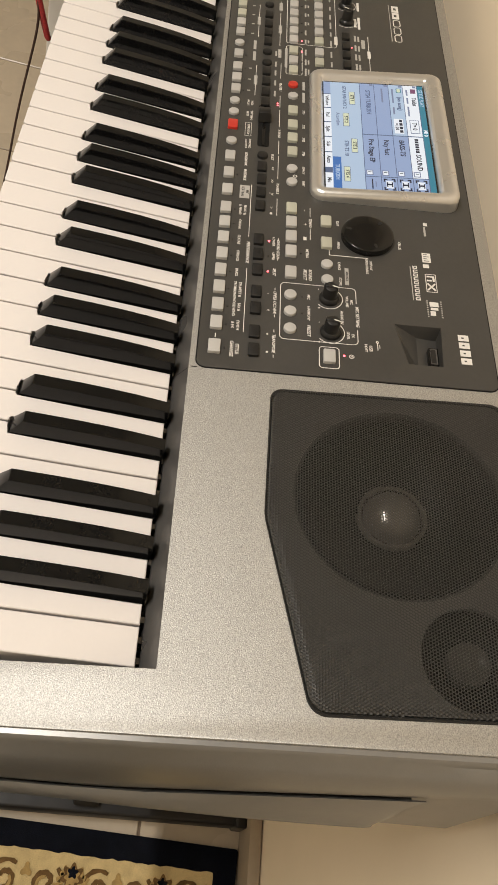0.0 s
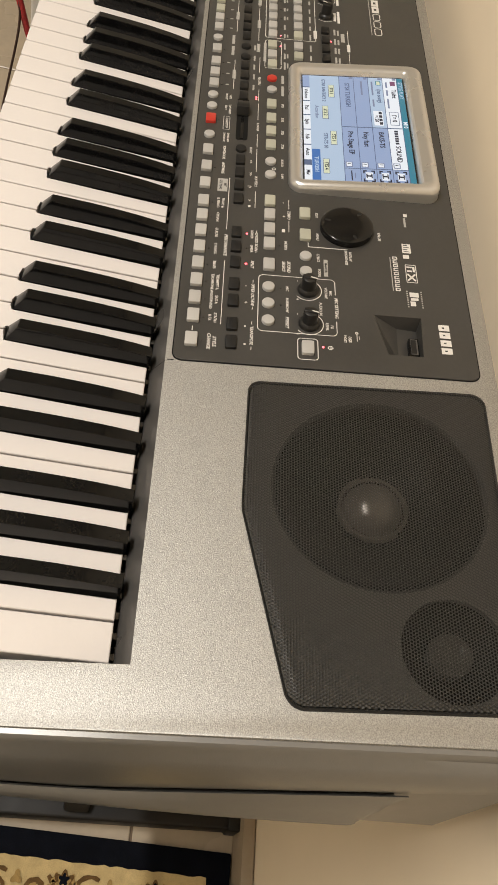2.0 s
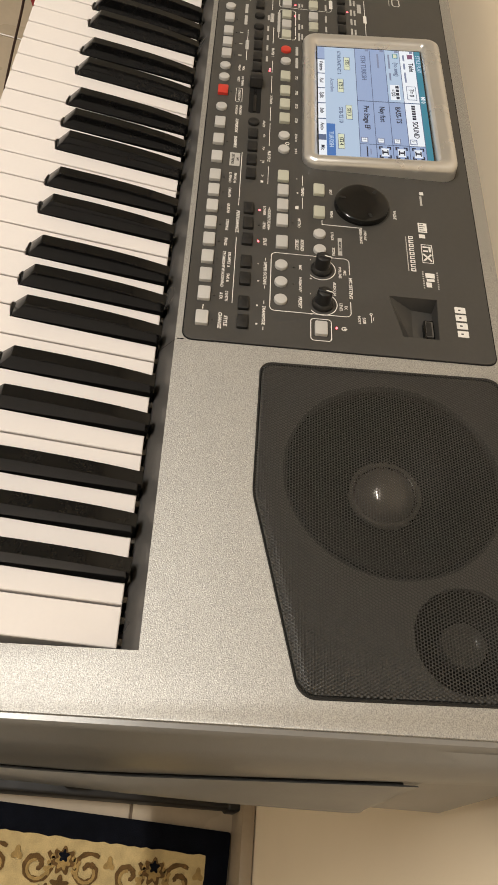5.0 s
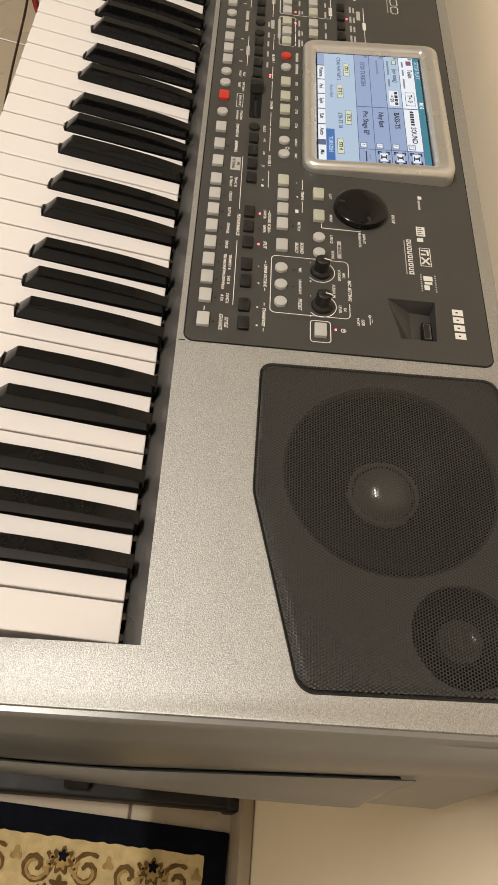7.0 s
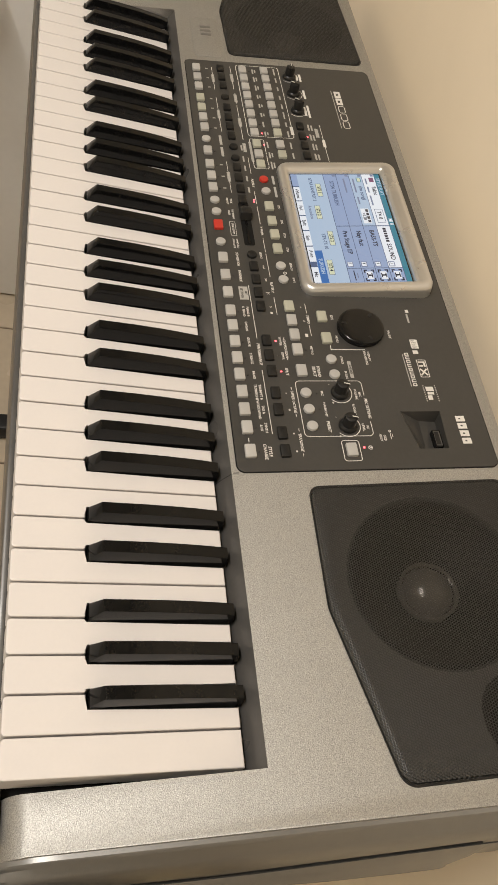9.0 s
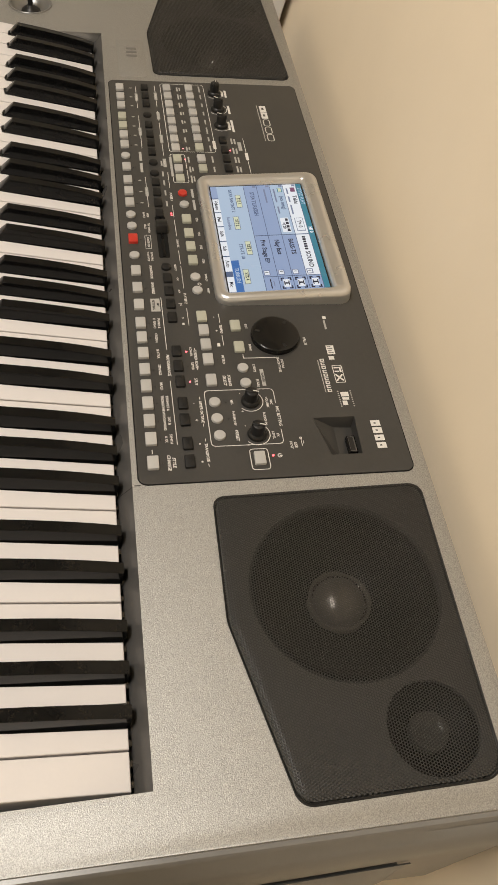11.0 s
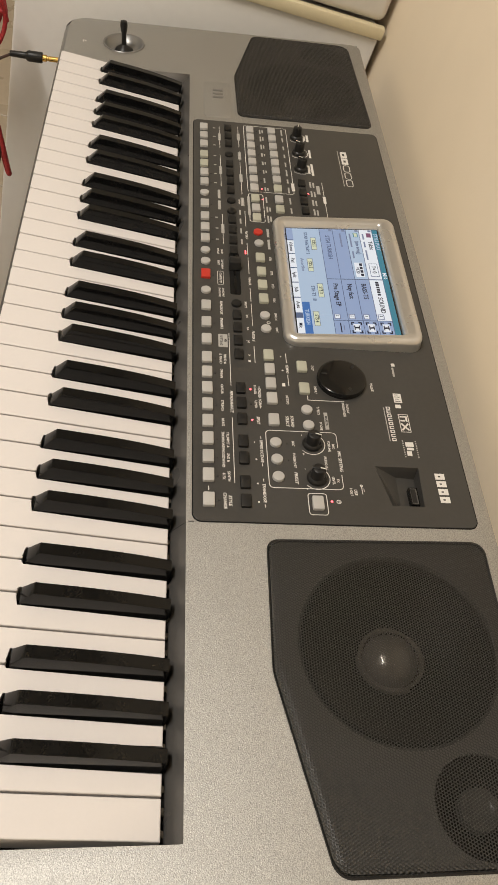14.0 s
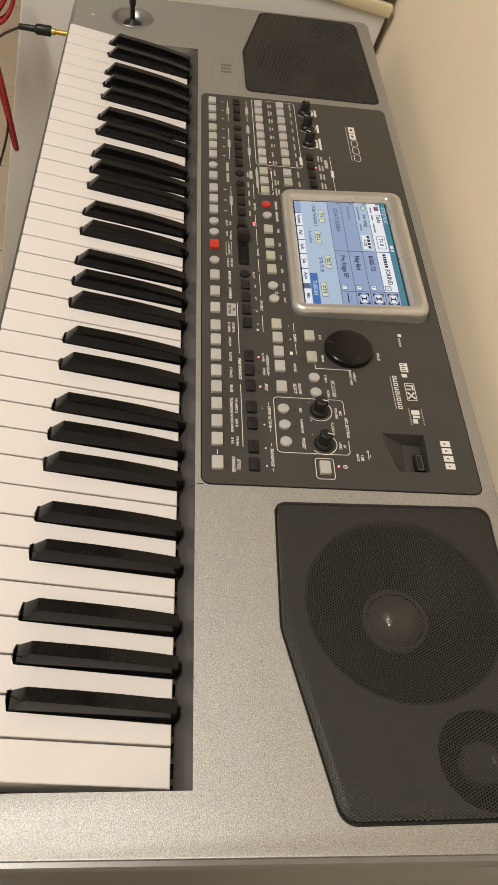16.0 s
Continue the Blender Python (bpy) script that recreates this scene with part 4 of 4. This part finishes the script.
ink("TAP TEMPO", 0.3600, 0.1822, 0.0026)
ink("RESET", 0.3580, 0.1788, 0.0026)
ink("FADE", 0.3415, 0.1822, 0.0026)
ink("IN/OUT", 0.3415, 0.1788, 0.0026)
for x in (0.4412, 0.484, 0.5008, 0.5182, 0.5358, 0.553, 0.5704, 0.5877, 0.6049, 0.6265, 0.3765, 0.288, 0.3057, 0.3232, 0.2665, 0.2283, 0.211):
    led(x, 0.1738)
ink("CHORD SCAN", 0.5250, 0.2082, 0.0031)
rule(0.5130, 0.5158, 0.2080, 0.2085)
rule(0.5342, 0.5370, 0.2080, 0.2085)
ink("LOWER", 0.5171, 0.2048, 0.0028)
ink("UPPER", 0.5329, 0.2048, 0.0028)
ink("SPLIT", 0.5495, 0.2058, 0.0033)
led(0.5171, 0.2012, True)
led(0.5329, 0.2012)
led(0.5495, 0.2012, True)
ink("UPPER OCTAVE", 0.5800, 0.2068, 0.0031)
ink("-", 0.5718, 0.2022, 0.0040)
ink("+", 0.5881, 0.2022, 0.0040)
rule(0.5655, 0.5680, 0.2066, 0.2071)
rule(0.5920, 0.5945, 0.2066, 0.2071)
ink("TRANSPOSE", 0.6187, 0.2068, 0.0031)
rule(0.6060, 0.6085, 0.2066, 0.2071)
rule(0.6290, 0.6315, 0.2066, 0.2071)
rule(0.6100, 0.6112, 0.2018, 0.2030)
rule(0.6262, 0.6276, 0.2018, 0.2032)
# player section
ink("SELECT", 0.4149, 0.2015, 0.0026)
for x, t in ((0.4298, "<<"), (0.4458, ">>"), (0.462, "|<"), (0.4783, ">")):
    ink(t, x, 0.2020, 0.0036)
rule(0.4840, 0.4862, 0.2010, 0.2030)
rule(0.4130, 0.4420, 0.2062, 0.2067)
ink("PLAYER 2", 0.4545, 0.2065, 0.0031)
rule(0.4670, 0.4870, 0.2062, 0.2067)
rule(0.3480, 0.3720, 0.2062, 0.2067)
ink("X-FADER", 0.3820, 0.2065, 0.0028)
rule(0.3920, 0.4100, 0.2062, 0.2067)
ink("PLAYER 1", 0.3130, 0.2065, 0.0031)
rule(0.2740, 0.2990, 0.2062, 0.2067)
rule(0.3260, 0.3440, 0.2062, 0.2067)
led(0.3385, 0.2045, True)
led(0.3415, 0.2045, True)
for k, x in enumerate((0.3479, 0.3686, 0.3872, 0.4063)):
    ink("STS%d" % (k + 1), x, 0.2272, 0.0029)
ink("SEARCH", 0.4283, 0.2272, 0.0026)
ink("SHIFT", 0.4454, 0.2272, 0.0026)
arc_mark(0.4368, 0.2205, 0.0011, 0, 360, PRINT)
ink("-", 0.4779, 0.2285, 0.0040)
ink("+", 0.494, 0.2285, 0.0040)
rule(0.4740, 0.4850, 0.2322, 0.2327)
ink("TEMPO", 0.4920, 0.2324, 0.0031)
rule(0.4990, 0.5110, 0.2322, 0.2327)
rule(0.5085, 0.5120, 0.2272, 0.2296)
ink("METRO", 0.5267, 0.2300, 0.0029)
led(0.5267, 0.2255)
ink("SOUND", 0.5492, 0.2322, 0.0033)
ink("SELECT", 0.5492, 0.2284, 0.0033)
outline_box(0.5590, 0.6140, 0.2105, 0.2655, 0.0035)
rule(0.5745, 0.6000, 0.2640, 0.2668, PANEL, 0.0001)
ink("MIC SETTING", 0.5872, 0.2655, 0.0033, None, 0.0002)
ink("MIC", 0.5718, 0.2310, 0.0028)
ink("HARMONY", 0.5879, 0.2310, 0.0028)
ink("PRESET", 0.6042, 0.2310, 0.0033)
led(0.5718, 0.2265)
led(0.5879, 0.2265)
ink("MIC", 0.5730, 0.2618, 0.0028)
ink("VOLUME", 0.5730, 0.2585, 0.0028)
ink("AUDIO IN", 0.5890, 0.2545, 0.0028)
ink("FX", 0.6055, 0.2618, 0.0028)
ink("LEVEL", 0.6055, 0.2585, 0.0028)
for x in (0.5715, 0.6040):
    ink("-", x - 0.0085, 0.2385, 0.0036)
    ink("+", x + 0.0098, 0.2382, 0.0036)
ink("EXIT", 0.4895, 0.2536, 0.0028)
ink("MENU", 0.5142, 0.2538, 0.0028)
ink("LYRICS", 0.5370, 0.2538, 0.0027)
ink("SCORE", 0.5530, 0.2545, 0.0027)
rule(0.5385, 0.5560, 0.2578, 0.2607, PRINT_DIM)
ink("MARKER", 0.5472, 0.2592, 0.0026, PANEL, 0.0002)
rule(0.5255, 0.5261, 0.2470, 0.2760)
rule(0.5210, 0.5260, 0.2465, 0.2470)
ink("DISPLAY", 0.5330, 0.2778, 0.0027)
ink("BRIGHTNESS", 0.5345, 0.2746, 0.0027)
ink("VALUE", 0.5080, 0.3008, 0.0031)
outline_box(0.6175, 0.6368, 0.2378, 0.2520, 0.0025)
led(0.6245, 0.2552, True)
arc_mark(0.6247, 0.2602, 0.0012, 120, 420, PRINT)
rule(0.6243, 0.6251, 0.2600, 0.2622)
ink("USB", 0.6155, 0.2738, 0.0031)
ink("HOST", 0.6155, 0.2705, 0.0027)
rule(0.6100, 0.6170, 0.2785, 0.2790)
rule(0.6120, 0.6150, 0.2800, 0.2804)
arc_mark(0.6095, 0.2787, 0.0005, 0, 360, PRINT)
# marks of the maker and of the techniques, as plain shapes
for k, x in enumerate((0.5955, 0.6025, 0.6098, 0.6170)):
    rule(x, x + 0.0055, 0.3365, 0.3440)
    rule(x + 0.0022, x + 0.0034, 0.3388, 0.3405, PANEL, 0.0001)
rule(0.4790, 0.4825, 0.3215, 0.3245)
rule(0.4840, 0.4945, 0.3212, 0.3228, PRINT_DIM)
rule(0.5140, 0.5240, 0.3175, 0.3240)
for k in range(4):
    rule(0.5152 + k * 0.0023, 0.5159 + k * 0.0023, 0.3184, 0.3215 + 0.0012 * (k % 2), PANEL, 0.0001)
rule(0.5262, 0.5300, 0.3175, 0.3220)
for k in range(9):
    rule(0.5290 + k * 0.0041, 0.5320 + k * 0.0041, 0.3093, 0.3128)
    rule(0.5299 + k * 0.0041, 0.5311 + k * 0.0041, 0.3101, 0.3120 + 0.0008 * (k % 2), PANEL, 0.0001)
rule(0.5300, 0.5650, 0.3072, 0.3078, PRINT_DIM)
outline_box(0.5365, 0.5555, 0.3180, 0.3262, 0.0006, 0.0006)
rule(0.5385, 0.5398, 0.3192, 0.3250)
rule(0.5398, 0.5440, 0.3235, 0.3250)
rule(0.5425, 0.5440, 0.3192, 0.3228)
for turn_by in (40, -40):
    bar = moved(box(bmesh.new(), -0.0045, 0.0045, -0.0007, 0.0007, W0 - 0.0002, W0 + 0.00016), Matrix.Translation((0.5498, pv(0.3221), 0)) @ Matrix.Rotation(radians(turn_by), 4, "Z"))
    part("printed_bar", moved(bar, TP), PRINT, control_panel, smooth=False)
for k in range(8):
    for y in (0.3168, 0.3270):
        rule(0.5640 + k * 0.0022, 0.5651 + k * 0.0022, y, y + 0.0010, PRINT_DIM)
rule(0.5655, 0.5700, 0.3190, 0.3255)
rule(0.5710, 0.5735, 0.3195, 0.3250)
rule(0.5745, 0.5790, 0.3190, 0.3228)
for k, (x, w) in enumerate(((0.1475, 0.0120), (0.1605, 0.0120))):
    rule(x, x + w, 0.3165, 0.3235)
    rule(x + 0.004, x + 0.008, 0.3185, 0.3210, PANEL, 0.0001)
for k in range(3):
    outline_box(0.1745 + k * 0.0140, 0.1875 + k * 0.0140, 0.3165, 0.3240, 0.0028, 0.0009)
rule(0.1465, 0.2150, 0.3135, 0.3142, PRINT_DIM)
# small print too fine to read
outline_box(0.1085, 0.2385, 0.2108, 0.2590, 0.003)
outline_box(0.2425, 0.2908, 0.2108, 0.2262, 0.0025)
rule(0.2480, 0.2800, 0.2097, 0.2122, PRINT_DIM)
rnd = random.Random(7)
for x in (0.1192, 0.1346, 0.151, 0.1673, 0.1837, 0.2, 0.2167, 0.2326, 0.2515, 0.2683, 0.2846):
    w = rnd.uniform(0.003, 0.006)
    rule(x - w, x + w, 0.2284, 0.2300, PRINT_DIM)
    if rnd.random() < 0.6:
        rule(x - w * 0.8, x + w * 0.6, 0.2312, 0.2326, PRINT_DIM)
    led(x, 0.2255, x in (0.2326, 0.2515))
for x in (0.1176, 0.1335, 0.1499, 0.1663, 0.1827, 0.1987, 0.2146, 0.2313, 0.2507, 0.2675):
    w = rnd.uniform(0.003, 0.0065)
    rule(x - w, x + w, 0.2528, 0.2544, PRINT_DIM)
rule(0.2180, 0.2320, 0.2568, 0.2600)
for x0, x1 in ((0.1160, 0.1590), (0.1740, 0.2330), (0.2820, 0.3290)):
    rule(x0, x1, 0.1838, 0.1843)
    c = (x0 + x1) / 2
    rule(c - 0.007, c + 0.007, 0.1825, 0.1855, PRINT_DIM)
for x in (0.120, 0.138, 0.1555, 0.1767, 0.194, 0.211, 0.2283, 0.288, 0.3057, 0.3232):
    rule(x - 0.0012, x + 0.0002, 0.1770, 0.1798, PRINT_DIM)
rule(0.2400, 0.2550, 0.1802, 0.1828, PRINT_DIM)
rule(0.2590, 0.2740, 0.1802, 0.1828, PRINT_DIM)
for x0, x1 in ((0.1130, 0.1560), (0.1640, 0.1820), (0.1860, 0.2450), (0.2520, 0.2640)):
    rule(x0, x1, 0.2045, 0.2050)
    c = (x0 + x1) / 2
    rule(c - 0.007, c + 0.007, 0.2032, 0.2064, PRINT_DIM)
for x in (0.2586, 0.2765, 0.291, 0.307, 0.3238):
    rule(x - 0.004, x + 0.004, 0.2008, 0.2024, PRINT_DIM)
for x, w in ((0.1255, 0.007), (0.1574, 0.008), (0.1887, 0.011)):
    rule(x - w, x + w, 0.2808, 0.2832)
    if x != 0.1574:
        rule(x - w * 0.7, x + w * 0.7, 0.2772, 0.2795)
for k, x in enumerate((0.2175, 0.2345, 0.2503, 0.2668)):
    rule(x - 0.005, x + 0.005, 0.2762, 0.2780, PRINT_DIM)
    rule(x - 0.004, x + 0.005, 0.2795, 0.2812, PRINT_DIM)
led(0.2345, 0.2735, True)
rule(0.2190, 0.2340, 0.2830, 0.2865, PRINT_DIM)
rule(0.2120, 0.2740, 0.2895, 0.2900)
rule(0.2380, 0.2500, 0.2882, 0.2912)
rule(0.3010, 0.3140, 0.2262, 0.2285, PRINT_DIM)
rule(0.3180, 0.3330, 0.2262, 0.2285, PRINT_DIM)


# ---- plug and cables ----
def plug():
    root = rooted("headphone_plug", (-0.042, -0.004, 0.676), "gold jack plug with red cable in the keyboard front", "plug")
    turn = Matrix.Translation((-0.042, -0.004, 0.676)) @ Matrix.Rotation(radians(97), 4, "X")
    part("pin", moved(lathe([(0.0031, -0.010), (0.0031, 0.012), (0.0026, 0.0125), (0.0026, 0.0145), (0.0040, 0.015), (0.0040, 0.0200), (0, 0.0200)], 20), turn), GOLD, root, "gold plated pin")
    part("barrel", moved(lathe([(0, 0.0198), (0.0060, 0.0198), (0.0064, 0.021), (0.0064, 0.036), (0.0058, 0.038), (0.0040, 0.040), (0.0036, 0.058), (0.0030, 0.059), (0, 0.059)], 24), turn), BLACK_PLASTIC, root, "black moulded barrel")
    tube("cable", [(-0.042, -0.060, 0.669), (-0.044, -0.078, 0.656), (-0.048, -0.096, 0.640), (-0.050, -0.092, 0.600), (-0.050, -0.070, 0.560), (-0.050, -0.066, 0.520), (-0.050, -0.074, 0.47),
                   (-0.05, -0.095, 0.36), (-0.03, -0.11, 0.20), (-0.02, -0.15, 0.06), (-0.03, -0.25, 0.004)], 0.0017, CABLE_DARK, root, "thin dark red cable")


plug()


def red_cable(points, r=0.0045):
    root = rooted("braided_cable", points[0], "thick red braided cable hanging before the cabinet", "cable", "red cables")
    tube("cable", points, r, CABLE_RED, root)


# a doubled loop hanging down, and a coil beside the cabinet
red_cable([(-0.10, -0.165, 0.006), (-0.09, -0.15, 0.10), (-0.075, -0.135, 0.35), (-0.065, -0.120, 0.60), (-0.058, -0.105, 0.655), (-0.052, -0.090, 0.620), (-0.050, -0.076, 0.575), (-0.050, -0.066, 0.540),
           (-0.050, -0.056, 0.502), (-0.052, -0.053, 0.492), (-0.056, -0.057, 0.492), (-0.056, -0.066, 0.525), (-0.056, -0.078, 0.565), (-0.060, -0.100, 0.62), (-0.075, -0.125, 0.55), (-0.11, -0.16, 0.3), (-0.14, -0.20, 0.006)], 0.0034)
for k in range(3):
    pts = []
    for i in range(22):
        a = i / 21 * 4.2 * math.pi + k
        pts.append((-0.13 - 0.006 * k + 0.012 * math.sin(a * 0.5), -0.105 - 0.006 * k + 0.026 * math.cos(a), 0.665 - 0.004 * k + 0.045 * math.sin(a + 0.5 * k)))
    pts += [(-0.15, -0.16, 0.60), (-0.16, -0.18, 0.4), (-0.17 - 0.02 * k, -0.20, 0.15), (-0.18 - 0.02 * k, -0.22, 0.006)]
    red_cable(pts, 0.0030)

# small mark by the joystick and a raised badge on the casing
for x0, x1, y0, y1 in ((-0.0660, -0.0600, 0.0205, 0.0218), (-0.0640, -0.0622, 0.0225, 0.0250)):
    part("printed_mark", moved(box(bmesh.new(), x0, x1, pv(y0), pv(y1), -0.0005, 0.00018), TP), PRINT, keyboard, smooth=False)
bm = prism(rounded([(0.012, pv(0.168)), (0.094, pv(0.168)), (0.094, pv(0.199)), (0.012, pv(0.199))], 0.004), -0.002, 0.0004, 0.0003)
badge = part("badge", moved(bm, TP), SILVER, keyboard, "plain raised badge plate")
for k in range(3):
    part("badge_bar", moved(box(bmesh.new(), 0.030 + k * 0.008, 0.0345 + k * 0.008, pv(0.178), pv(0.190), 0.0, 0.0007, 0.0002), TP), SILVER_SIDE, badge)

# ---- floor tiles ----
TX, TY, TO_X, TO_Y = 0.3060, 0.3060, 0.189, 0.246
tile = to_mesh(box(bmesh.new(), 0.0018, TX - 0.0018, 0.0018, TY - 0.0018, -0.008, 0.0, 0.0015, 1), TILE, True, "tile")
for i in range(-7, 8):
    for j in range(-9, 1):
        x, y = TO_X + i * TX, TO_Y + j * TY
        if x + TX < XE + 0.3 and x > XW - 0.3 and y > YS - 0.3:
            link_mesh("tile", tile, floor, m=Matrix.Translation((x, y, 0)))
